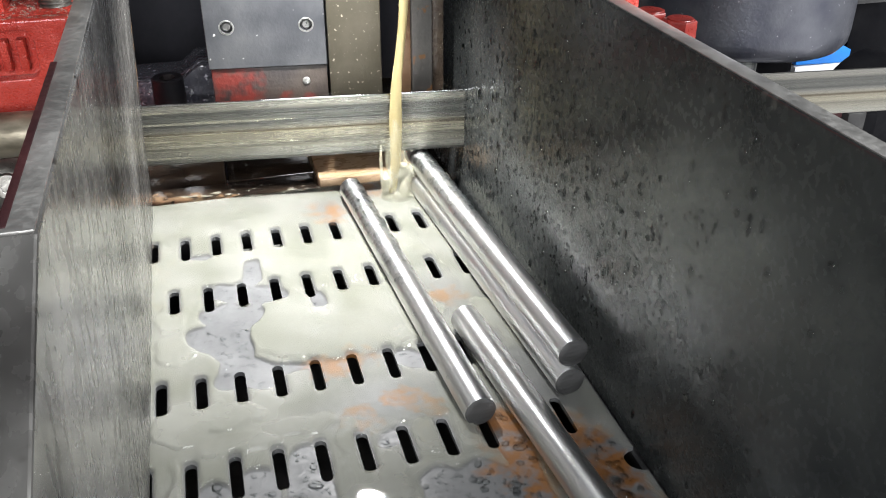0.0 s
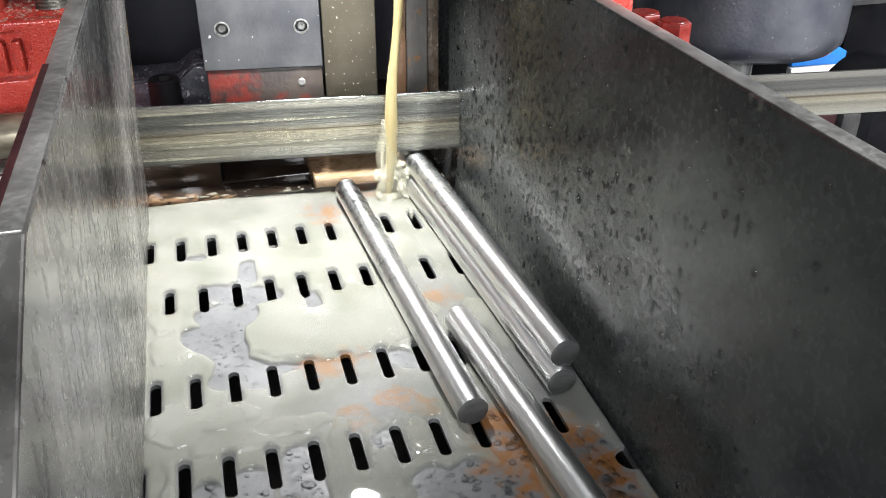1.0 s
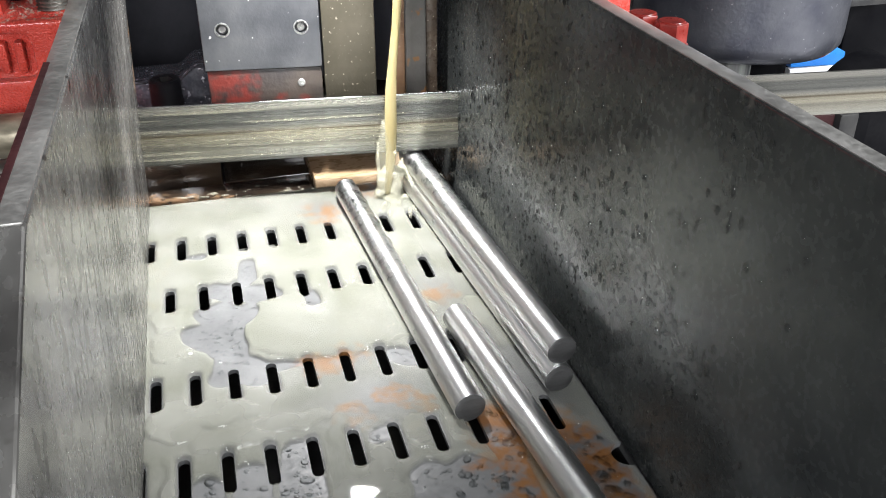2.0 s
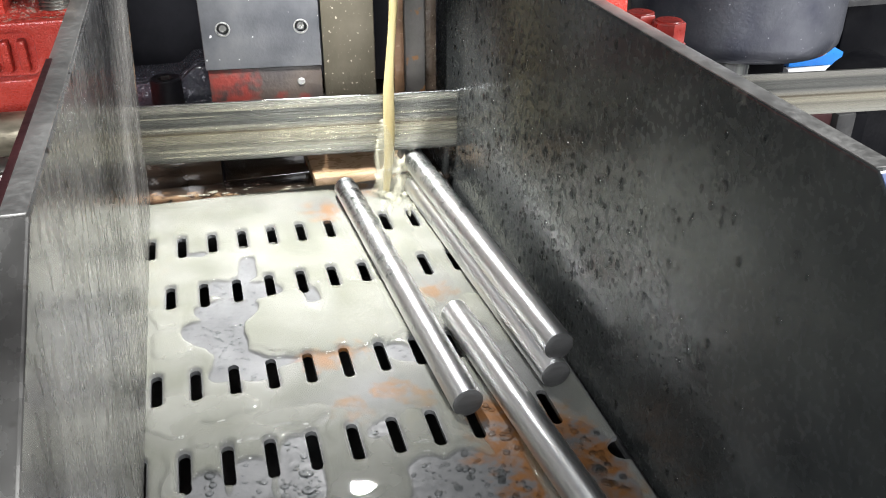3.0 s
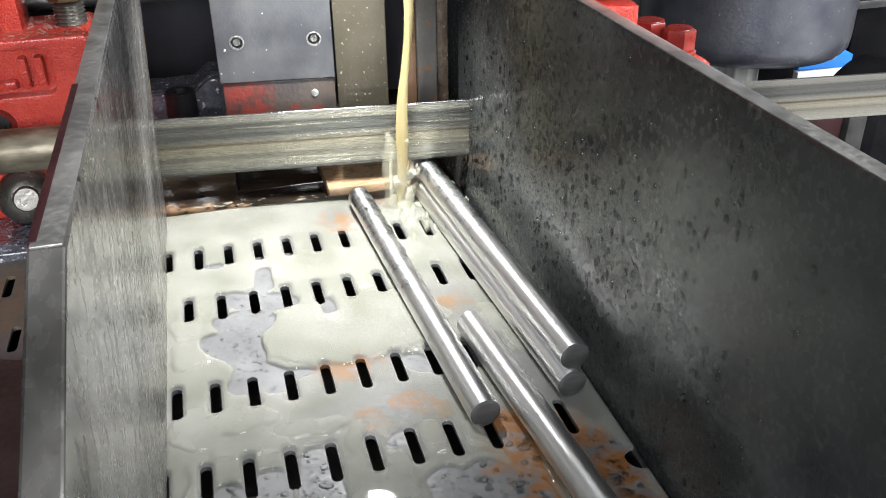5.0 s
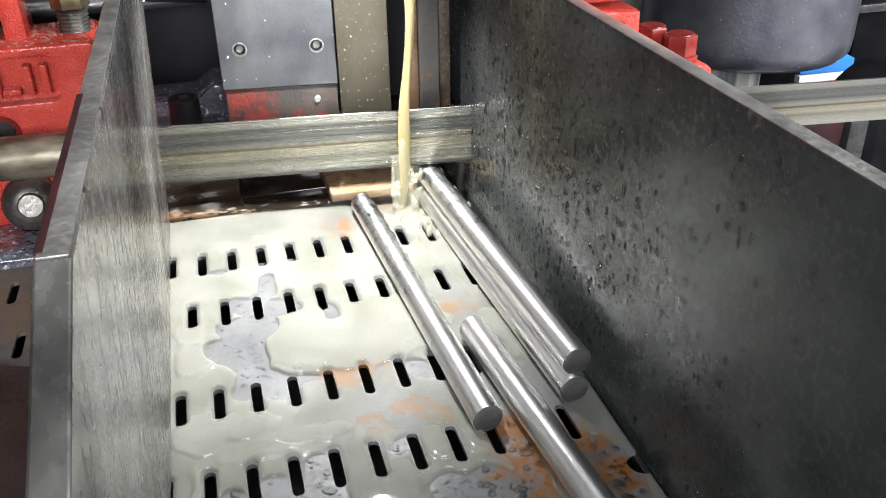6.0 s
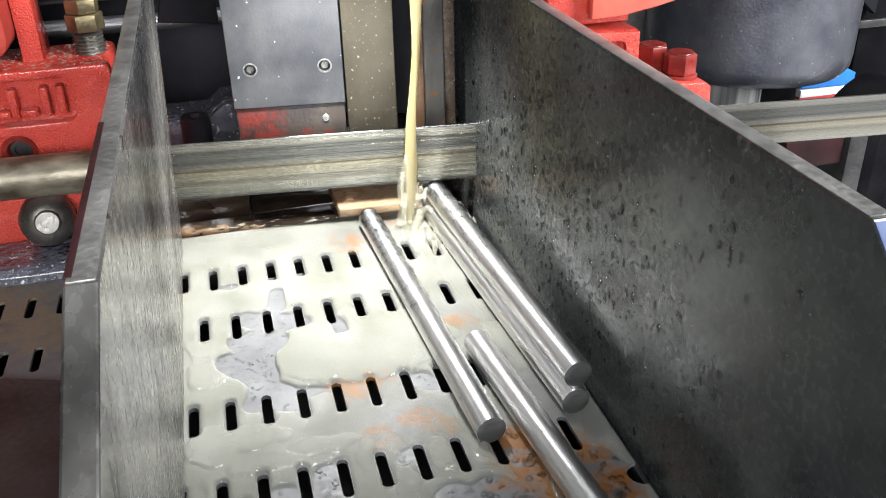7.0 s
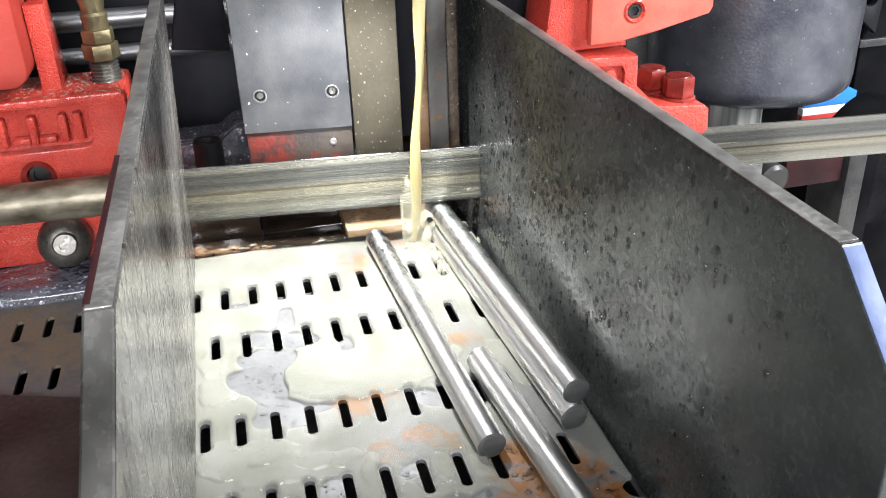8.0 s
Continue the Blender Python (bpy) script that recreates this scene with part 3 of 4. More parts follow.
def drops_on_bar(t, n, count, lo, hi, seed):
    rng = random.Random(seed)
    bm = bmesh.new()
    for _ in range(count):
        y = rng.triangular(lo * n, hi * n, hi * n)
        a = radians(rng.uniform(20, 160))
        nor = Vector((math.cos(a), 0, math.sin(a)))
        bead(bm, nor * R + Vector((0, y, 0)), nor, rng.choice((0.0005, 0.0007, 0.001, 0.0015)), 0.5, rng.uniform(1, 2), (0, 1, 0))
    tagged(part("dew", bm, M_WATER, t, "clear droplets", local=True, smooth=180), kind="stuff")


def bars():
    one, n = round_bar((0.1525, -0.0615, R), (0.1370, 0.205, R), "bright round steel bar lying alone on the wet tray")
    drops_on_bar(one, n, 150, -1, 1, 1)
    marks_on_bar(one, n, 190, 21)
    low, n = round_bar((0.2040, -0.0515, R), (0.187, 0.216, R), "bright round steel bar beneath another against the side plate")
    drops_on_bar(low, n, 40, -0.6, 1, 2)
    top, n = round_bar((0.2054, -0.0495, R + 0.0164), (0.1893, 0.219, R + 0.0164), "bright round steel bar stacked on another bar")
    drops_on_bar(top, n, 150, -0.9, 1, 3)
    marks_on_bar(top, n, 200, 23)
    near, n = round_bar((0.1945, -0.270, R), (0.1688, 0.0205, R), "bright round steel bar reaching the open end of the tray")
    drops_on_bar(near, n, 14, 0.2, 1, 4)


# ---- saw blade and saw head ----
YAW = -6.73
B0 = (0.0, 0.222)


def along(s, n, z):
    """A place s metres along the blade from its start and n metres behind it."""
    c, k = math.cos(radians(YAW)), math.sin(radians(YAW))
    return Vector((B0[0] + s * c - n * k, B0[1] + s * k + n * c, z))


def blade():
    t = thing("band_saw_blade", *along(0, 0, 0.034), "wet running steel band saw blade stretched across the tray", "saw blade", rz=YAW)
    bm = bmesh.new()
    rows = []
    top, tall, thick = 0.045, 0.0435, 0.0013
    steps = 60
    for i in range(steps + 1):
        s = -0.045 + 0.795 * i / steps
        a = radians(20) * min(max((s - 0.26) / 0.16, 0), 1)
        rows.append([bm.verts.new((s, v * math.sin(a) + w * math.cos(a), top - v * math.cos(a) + w * math.sin(a)))
                     for v, w in ((0, 0), (tall, 0), (tall, thick), (0, thick))])
    for p, q in zip(rows, rows[1:]):
        for i in range(4):
            bm.faces.new((p[i], p[(i + 1) % 4], q[(i + 1) % 4], q[i]))
    bm.faces.new(rows[0]), bm.faces.new(rows[-1][::-1])
    part("band", bm, M_BLADE, t, local=True)
    part("back_edge", box(-0.045, 0.26, -0.0003, 0.0013, 0.0446, 0.0458, 0.0003), M_CHROME, t, "bright polished back edge", local=True)
    streaks = []
    for k in range(9):
        rng = random.Random(k)
        z, long, tall = 0.006 + 0.0042 * k, rng.uniform(0.06, 0.14), rng.uniform(0.0008, 0.002)
        bm = sheet([(long / 2 * math.cos(2 * math.pi * i / 16), tall / 2 * math.sin(2 * math.pi * i / 16)) for i in range(16)], [], 0.0002, lambda u, v, w: Vector((u, w - 0.00025, v)))
        streaks.append((part("coolant_streak", bm, M_BLADE_WET, t, "smeared wet streak", local=True), z, k))
    return t, streaks


def saw_head():
    # guide arm with its two countersunk holes, over a worn red shoe
    t = thing("blade_guide", *along(0.0465, 0.012, 0.07), "milled grey steel guide arm with two screw holes above the blade", "blade guide", rz=YAW)
    face = sheet([(0, 0.029), (0.0808, 0.029), (0.0808, 0.30), (0, 0.30)], [ring(0.0148, 0.0575, 0.0042), ring(0.0680, 0.0575, 0.0042)], 0.006,
                 lambda u, v, w: Vector((u, w, v)), 0.0004)
    arm = part("arm_face", face, M_ARM, t, local=True, smooth=0)
    part("arm_body", box(0.001, 0.0798, 0.0064, 0.05, 0.0295, 0.30), M_DARK_IRON, t, local=True)
    for u in (0.0148, 0.0680):
        part("screw_socket", lathe([(0.0052, -0.0005), (0.0052, 0.0002), (0.0042, 0.0003), (0.0042, -0.0006)], 24, None, (u, 0, 0.0575), (0, -1, 0)), M_STEEL, arm, "bright countersunk rim", local=True)
        part("screw_head", lathe([(0, 0.002), (0.0024, 0.002), (0.0038, 0.0035), (0.0038, 0.006)], 20, None, (u, 0, 0.0575), (0, 1, 0)), M_STEEL, arm, local=True)
    part("shoe", box(0.001, 0.0804, 0.0015, 0.048, -0.004, 0.0285, 0.001), M_RED_WORN, t, "shoe block with chipped red paint", local=True)
    bm = lathe([(0, -0.0008), (0.0022, -0.0006), (0.0028, 0)], 16, None, (0.0655, 0.0012, 0.0175), (0, 1, 0))
    part("shoe_pin", bm, M_STEEL, t, local=True)

    t = thing("guide_post", *along(0.1285, 0.012, 0.072), "oily speckled steel guide post behind the blade", "post", "guide posts", rz=YAW)
    part("post_bar", box(0, 0.0370, 0, 0.04, 0, 0.32, 0.0012), M_POST, t, local=True)
    t = thing("guide_post", *along(0.1815, 0.013, 0.072), "worn grey guide post with brown drips", "post", "guide posts", rz=YAW)
    part("post_bar", box(0.0056, 0.0205, 0, 0.04, 0, 0.32, 0.0015), M_POST_GREY, t, local=True)
    part("side_strip", box(0.0208, 0.0290, 0.004, 0.04, 0, 0.32, 0.0008), M_POST_BROWN, t, "dark brown speckled side strip", local=True)
    part("drip_run", box(-0.0022, 0.0053, 0.003, 0.014, 0, 0.32, 0.0006), M_BROWN, t, "brown drip streak", local=True)
    # black plate added so the gap between the posts reads dark
    t = thing("gap_plate", *along(0.16, 0.055, 0.0), "black plate added to darken the gap behind the guide posts", "plate", rz=YAW)
    part("plate", box(-0.03, 0.12, 0, 0.01, 0.072, 0.36), M_BLACK, t, local=True)

    t = thing("cap_screw", 0.017, 0.285, 0.05, "black socket cap screw on a dark casting", "screw")
    part("screw_head", lathe([(0.006, 0.028), (0.0075, 0.0285), (0.0105, 0.0285), (0.0115, 0.0275), (0.0118, 0.008), (0.0118, 0)], 32, None, (0.017, 0.285, 0.05)), M_BLACK, t)
    part("socket", lathe([(0, 0.022), (0.0058, 0.022), (0.006, 0.0284)], 6, None, (0.017, 0.285, 0.05)), M_DARK_IRON, t)
    bm = sheet([(-0.03, -0.06), (-0.03, 0.070), (0.028, 0.070), (0.040, 0.080), (0.05, 0.080), (0.05, -0.06)], [], 0.05, facing(0.3005), 0.0015)
    bm = box(-0.03, 0.05, 0.2735, 0.3003, 0.031, 0.05, 0.002, bm)
    single("casting_foot", box(-0.03, 0.05, 0.2740, 0.2998, -0.06, 0.0306, 0.002), M_BED, "black oily foot block under the casting", "block")
    single("bearing_casting", bm, M_NAVY, "wet dark navy casting under the cap screw", "casting")
    single("bed_ledge", box(-0.02, 0.30, 0.2305, 0.2725, -0.06, -0.006, 0.003), M_BED, "wet ledge of the machine bed, shade painted black, lit patches tan", "ledge")
    single("bed_ledge", box(0.0515, 0.30, 0.2735, 0.3145, -0.06, -0.0065, 0.001), M_BED, "oily ledge further under the saw head, shade painted black", "ledge")
    # lit part of the ledge, put in as a slightly raised lighter block
    single("lit_ledge_patch", box(0.118, 0.200, 0.2312, 0.313, -0.0058, 0.0055, 0.0015), M_TAN, "tan block standing for the lit part of the bed ledge", "pad")
    single("bed_wall", box(0.0515, 0.30, 0.315, 0.327, -0.06, 0.06, 0.002), M_BED, "black oily upright of the machine bed", "ledge")


def clutter_left():
    t = thing("guide_clamp", -0.14, 0.27, 0.015, "red painted cast iron guide clamp with recessed raised marks", "clamp", "guide clamps")
    body = part("body", box(-0.26, -0.033, 0.2485, 0.305, 0.012, 0.139, 0.004), M_RED, t)
    out = rounded(-0.26, -0.033, 0.012, 0.139, 0.005)
    part("front_face", sheet(out, [rounded(-0.215, -0.0605, 0.1005, 0.1325, 0.007), ring(-0.104, 0.0815, 0.0085)], 0.0115, facing(0.237), 0.0014), M_RED, t)
    for u, v, wide, tall in ((-0.122, 0.1155, 0.0028, 0.021), (-0.110, 0.108, 0.006, 0.005), (-0.101, 0.1155, 0.0028, 0.021), (-0.092, 0.108, 0.006, 0.005), (-0.080, 0.1155, 0.0028, 0.021), (-0.0695, 0.1155, 0.0028, 0.021)):
        part("raised_mark", box(u - wide, u + wide, 0.2392, 0.2486, v - tall / 2, v + tall / 2, 0.0015), M_RED, body, "raised cast bar")
    part("screw_collar", lathe([(0.0088, -0.0006), (0.0122, -0.0012), (0.0128, 0.0006)], 28, None, (-0.104, 0.237, 0.0815), (0, 1, 0)), M_RED_DARK, t)
    part("set_screw", lathe([(0.0, 0.002), (0.004, 0.002), (0.0044, 0.0), (0.0072, 0.0), (0.0074, 0.004)], 24, None, (-0.104, 0.2415, 0.0815), (0, 1, 0)), M_DARK_IRON, t)
    rng = random.Random(31)
    bm = bmesh.new()
    for _ in range(300):
        bead(bm, (rng.uniform(-0.125, -0.036), rng.uniform(0.2415, 0.300), 0.1391), (0, 0, 1), rng.choice((0.0005, 0.0008, 0.0012)), 0.4, rng.uniform(1, 2), (rng.uniform(-1, 1), 1, 0))
    tagged(part("spatter", bm, M_SPLASH, t, "pale coolant spatter on the top", smooth=180), kind="stuff")
    part("top_web", sheet([(0.262, 0.1385), (0.262, 0.20), (0.285, 0.20), (0.300, 0.1385)], [], 0.014, lambda u, v, w: Vector((-0.092 + w, u, v)), 0.001), M_RED, t)
    t = thing("upper_housing", -0.18, 0.25, 0.149, "smooth red painted housing above the clamp", "housing")
    part("shell", sheet(rounded(-0.30, -0.0925, 0.149, 0.36, 0.013), [], 0.05, facing(0.232), 0.003), M_RED_HOUSE, t)
    t = thing("hose_fitting", -0.047, 0.272, 0.139, "brass hose fitting with threaded steel nipple on the clamp", "fitting")
    prof = [(0, 0.0)]
    for k in range(6):
        prof += [(0.0108, 0.0005 + 0.0026 * k), (0.0094, 0.0018 + 0.0026 * k)]
    part("thread", lathe(prof + [(0.0, 0.0166)], 28, None, (-0.047, 0.272, 0.139)), M_PIN, t, "grey threaded nipple")
    part("lock_nut", sheet(hexagon(-0.047, 0.272, 0.0225, 10), [], 0.012, lambda u, v, w: Vector((u, v, 0.1556 + w)), 0.0008), M_BRASS, t)
    part("brass_nut", sheet(hexagon(-0.047, 0.272, 0.0205, 24), [], 0.010, lambda u, v, w: Vector((u, v, 0.168 + w)), 0.0008), M_BRASS, t)
    part("hose_tail", lathe([(0.0, 0.0), (0.009, 0), (0.0096, 0.01), (0.008, 0.012), (0.0098, 0.024), (0.008, 0.026), (0.009, 0.12), (0, 0.12)], 28, None, (-0.047, 0.272, 0.1782)), M_BRASS, t)
    for z, r in ((0.158, 0.009), (0.128, 0.0075), (0.19, 0.010)):
        single("tie_rod", bar((-0.344, 0.40, z), (0.062, 0.40, z), r, 0.0006, 24), M_GREY_ROD, "grey steel tie rod behind the clamp", "rod")
    single("frame_cheek", box(-0.375, -0.3435, 0.19, 0.47, -0.70, 0.36, 0.004), M_BLACK, "black frame cheek plate carrying the tie rods", "frame")
    t = thing("oiled_shaft", -0.18, 0.205, 0.075, "oily bronze coloured round shaft in front of the clamp", "shaft")
    part("shaft", bar((-0.345, 0.2165, 0.0765), (-0.030, 0.1975, 0.0762), 0.0145, 0.003, 40), M_BRONZE, t)
    t = thing("pivot_pin", -0.094, 0.2145, 0.036, "grey steel pivot pin with domed collar below the shaft", "pin")
    d = (0.15, -1, 0.25)
    part("collar", lathe([(0.0195, -0.012), (0.0195, -0.002), (0.017, 0.003), (0.0105, 0.0075), (0, 0.008)], 36, None, (-0.094, 0.2195, 0.0345), d), M_PIN, t)
    part("pin_end", lathe([(0.0088, 0.006), (0.0088, 0.0105), (0.0078, 0.0115), (0, 0.0116)], 28, None, (-0.094, 0.2195, 0.0345), d), M_PIN, t)
    bm = box(-0.34, -0.022, 0.192, 0.2700, -0.05, 0.0115, 0.009, segments=4)
    bmesh.ops.subdivide_edges(bm, edges=bm.edges[:], cuts=3, use_grid_fill=True)
    for v in bm.verts:
        v.co += Vector((0, 0, 0.0055 * noise.noise(v.co * 38) if v.co.z > -0.02 else 0))
    single("bed_casting", bm, M_NAVY, "wet glossy dark navy bed casting with painted pale glints", "casting")
    single("cover_sheet", sheet([(-0.35, -0.29), (-0.35, 0.145), (-0.125, 0.076), (-0.074, 0.058), (-0.0155, 0.058), (-0.0155, -0.29)], [], 0.003,
                                lambda u, v, w: Vector((u, v, 0.0012 + w)), 0.0005), M_COVER, "scuffed dark steel cover sheet on the tray", "cover sheet")


def hex_bolt(x, y, z, tall, turn):
    t = thing("hex_bolt", x, y, z, "dark red painted hex bolt on the clamp foot", "bolt", "clamp bolts")
    part("washer", lathe([(0, 0), (0.0135, 0), (0.0138, 0.001), (0.0138, 0.0028), (0.0128, 0.0034), (0, 0.0034)], 32, None, (x, y, z)), M_RED_DARK, t)
    bm = sheet(hexagon(x, y, 0.0215, turn), [], tall, lambda u, v, w: Vector((u, v, z + 0.0036 + w)), 0.0012)
    part("head", bm, M_RED_DARK, t)
    part("head_crown", lathe([(0.0098, 0), (0.0094, 0.0006), (0, 0.0008)], 32, None, (x, y, z + 0.0036 + tall)), M_RED_DARK, t)


def clutter_right():
    t = thing("guide_clamp", 0.33, 0.19, 0.079, "red painted cast clamp foot with recessed panel and bolted flange", "clamp", "guide clamps")
    out = [(0.24, 0.086), (0.24, 0.1515), (0.336, 0.1465), (0.3365, 0.124), (0.356, 0.1045), (0.397, 0.1005), (0.401, 0.097), (0.402, 0.080), (0.399, 0.077)]
    part("body", sheet(out, [], 0.065, facing(0.1695), 0.002), M_RED, t)
    face = [(0.24, 0.088), (0.24, 0.151), (0.3355, 0.1462), (0.336, 0.1235), (0.351, 0.106), (0.3515, 0.088)]
    front = part("front_face", sheet(face, [rounded(0.27, 0.3255, 0.112, 0.1405, 0.006)], 0.004, facing(0.1653), 0.0008), M_RED, t)
    for u in (0.304, 0.315):
        part("raised_mark", box(u - 0.0032, u + 0.0032, 0.1663, 0.1696, 0.116, 0.1375, 0.001), M_RED, front, "raised cast bar")
    part("arm", sheet([(0.262, 0.13), (0.2685, 0.193), (0.270, 0.28), (0.33, 0.28), (0.33, 0.152), (0.29, 0.152)], [], 0.05, facing(0.1725), 0.004), M_RED, t)
    cap = [(0.296, 0.1585), (0.320, 0.1592), (0.345, 0.1640), (0.388, 0.1735), (0.3905, 0.178), (0.3905, 0.27), (0.296, 0.27)]
    lid = part("cap_plate", sheet(cap, [ring(0.3288, 0.1800, 0.0056)], 0.007, facing(0.162), 0.0012), M_RED_SMOOTH, t, "smooth lighter red cap plate")
    part("cap_body", sheet([(u, v + 0.002) for u, v in cap], [], 0.03, facing(0.1695), 0.002), M_RED, t)
    part("screw_collar", lathe([(0.0058, 0.0), (0.0072, -0.0012), (0.0086, -0.0004), (0.0088, 0.0006)], 28, None, (0.3288, 0.162, 0.18), (0, 1, 0)), M_RED, lid)
    part("socket_screw", lathe([(0, 0.003), (0.0034, 0.003), (0.0036, 0.0008), (0.0054, 0.0008)], 6, None, (0.3288, 0.162, 0.18), (0, 1, 0)), M_DARK_IRON, lid, "black hex socket")
    hex_bolt(0.3825, 0.188, 0.1012, 0.0160, 20)
    hex_bolt(0.3715, 0.213, 0.1018, 0.0160, 5)

    t = thing("gear_motor", 0.565, 0.40, 0.03, "dark navy cylindrical gear motor housing with chrome shaft", "motor")
    part("housing", lathe([(0, 0.028), (0.092, 0.028), (0.102, 0.0305), (0.107, 0.037), (0.108, 0.047), (0.108, 0.40), (0, 0.40)], 64, None, (0.591, 0.42, 0.0)), M_MOTOR, t)
    part("output_shaft", lathe([(0, -0.06), (0.033, -0.06), (0.033, 0.0276), (0, 0.0276)], 48, None, (0.556, 0.385, 0.0)), M_SHAFT, t, "chrome shaft with upright reflections painted as stripes")
    part("flange", lathe([(0.0, -0.06), (0.052, -0.06), (0.052, 0.0276), (0.0, 0.0276)], 40, None, (0.604, 0.425, 0.0)), M_BLACK_SHADED, t, "black round flange")
    single("back_panel", box(0.464, 0.494, 0.4550, 0.4596, 0.02, 0.30, 0.001), M_STEEL, "pale grey steel strip on the black block at the back", "panel")
    t = thing("tin_box", 0.72, 0.445, -0.05, "blue, white and red tin behind the motor", "tin")
    part("blue_panel", sheet([(0.6868, -0.0195), (0.757, -0.0215), (0.757, -0.007), (0.735, 0.004), (0.6868, 0.006)], [], 0.009, facing(0.44), 0.001), M_BLUE, t)
    part("white_band", box(0.6868, 0.757, 0.4392, 0.449, -0.0305, -0.0218, 0.0005), M_WHITE, t)
    part("red_band", box(0.6868, 0.757, 0.44, 0.449, -0.05, -0.0307, 0.0005), M_TIN_RED, t)
    single("side_shelf", box(0.665, 0.80, 0.40, 0.4495, -0.062, -0.0502, 0.001), M_BLACK, "small black shelf bolted to the frame column", "shelf")
    single("frame_column", box(0.7585, 0.90, 0.45, 0.56, -0.70, 0.45, 0.004), M_BLACK_SHADED, "black painted frame column beside the motor", "column")
    t = thing("frame_bracket", 0.76, 0.42, 0.0, "dark frame bracket with bright scuffed edge", "bracket")
    part("bracket_web", sheet([(0.735, 0.085), (0.765, 0.06), (0.775, 0.30), (0.72, 0.30)], [ring(0.752, 0.10, 0.008)], 0.01, facing(0.438), 0.001), M_BLACK, t)
    part("bracket_lip", box(0.742, 0.80, 0.432, 0.4375, 0.047, 0.056, 0.001), M_DARK_IRON, t)
    single("red_rail", box(0.537, 0.5995, 0.25, 0.28, -0.024, 0.004, 0.002), M_MAROON, "dark red rail under the blade", "rail")
    single("wheel_guard", lathe([(0.0, 0.0), (0.062, 0.0), (0.07, 0.008), (0.07, 0.05), (0, 0.05)], 40, None, (0.70, 0.30, -0.045), (-0.3, 1, 0.1)), M_BLACK_SHADED, "black round wheel guard below the blade", "guard")
    t = thing("frame_upright", 0.62, 0.27, -0.70, "dark iron frame upright with a scuffed front strip", "upright")
    part("web", box(0.6220, 0.640, 0.25, 0.30, -0.70, 0.0, 0.003), M_BLACK_SHADED, t)
    part("front_strip", box(0.6015, 0.6216, 0.245, 0.30, -0.70, 0.004, 0.002), M_DARK_IRON, t, "scuffed brownish front strip")
    single("frame_upright", box(0.500, 0.532, 0.25, 0.30, -0.70, 0.0, 0.003), M_BLACK_SHADED, "dark iron frame upright", "upright")
    single("clamp_tab", box(0.472, 0.504, 0.238, 0.246, -0.03, 0.013, 0.002), M_STEEL, "bright steel tab under the blade", "tab")
    single("guide_roller", lathe([(0, 0.012), (0.011, 0.012), (0.0145, 0.009), (0.0145, 0.0), (0, 0.0)], 32, None, (0.520, 0.2499, -0.008), (0, -1, 0)), M_DARK_IRON, "dark round guide roller beside the red rail", "roller")
    # black block added to fill the dark void behind the saw head
    single("void_block", box(-0.35, 0.55, 0.46, 0.52, -0.5, 0.36, 0.004), M_BLACK, "black block added for the dark void behind the blade", "beam")
    single("machine_bed", box(-0.36, 0.55, -0.31, 0.52, -0.70, -0.0905, 0.006), M_DARK_IRON, "dark iron machine bed under the tray", "machine bed")
    bm = sheet([(-0.003, 0.135), (0.012, 0.20), (0.012, 0.34), (0.046, 0.34), (0.046, 0.13)], [], 0.05, facing(0.36), 0.003)
    single("black_bracket", bm, M_BLACK, "black bracket in the shade behind the guide arm", "bracket")


# ---- coolant jet and splash ----
FOOT = Vector((0.1695, 0.1965, 0.0))


def lump(bm, c, r, seed, squash=(1, 1, 1)):
    b = bmesh.new()
    bmesh.ops.create_icosphere(b, subdivisions=3, radius=1.0)
    for v in b.verts:
        k = 1 + 0.45 * noise.noise(v.co * 1.6 + Vector((seed * 3.1, seed, 0))) + 0.2 * noise.noise(v.co * 4 + Vector((seed, 0, 0)))
        v.co = Vector((v.co.x * squash[0], v.co.y * squash[1], v.co.z * squash[2])) * k * r + Vector(c)
    return join(bm, b)


def tube(points, radii, segs=18):
    bm = bmesh.new()
    rings = []
    for k, (p, r) in enumerate(zip(points, radii)):
        rings.append([bm.verts.new(Vector(p) + Vector((r * math.cos(a) * (1 + 0.14 * math.sin(3 * a + k * 0.5)), r * 0.8 * math.sin(a), 0)))
                      for a in [2 * math.pi * i / segs for i in range(segs)]])
    for p, q in zip(rings, rings[1:]):
        for i in range(segs):
            bm.faces.new((p[i], p[(i + 1) % segs], q[(i + 1) % segs], q[i]))
    bm.faces.new(rings[0]), bm.faces.new(rings[-1][::-1])
    return bm


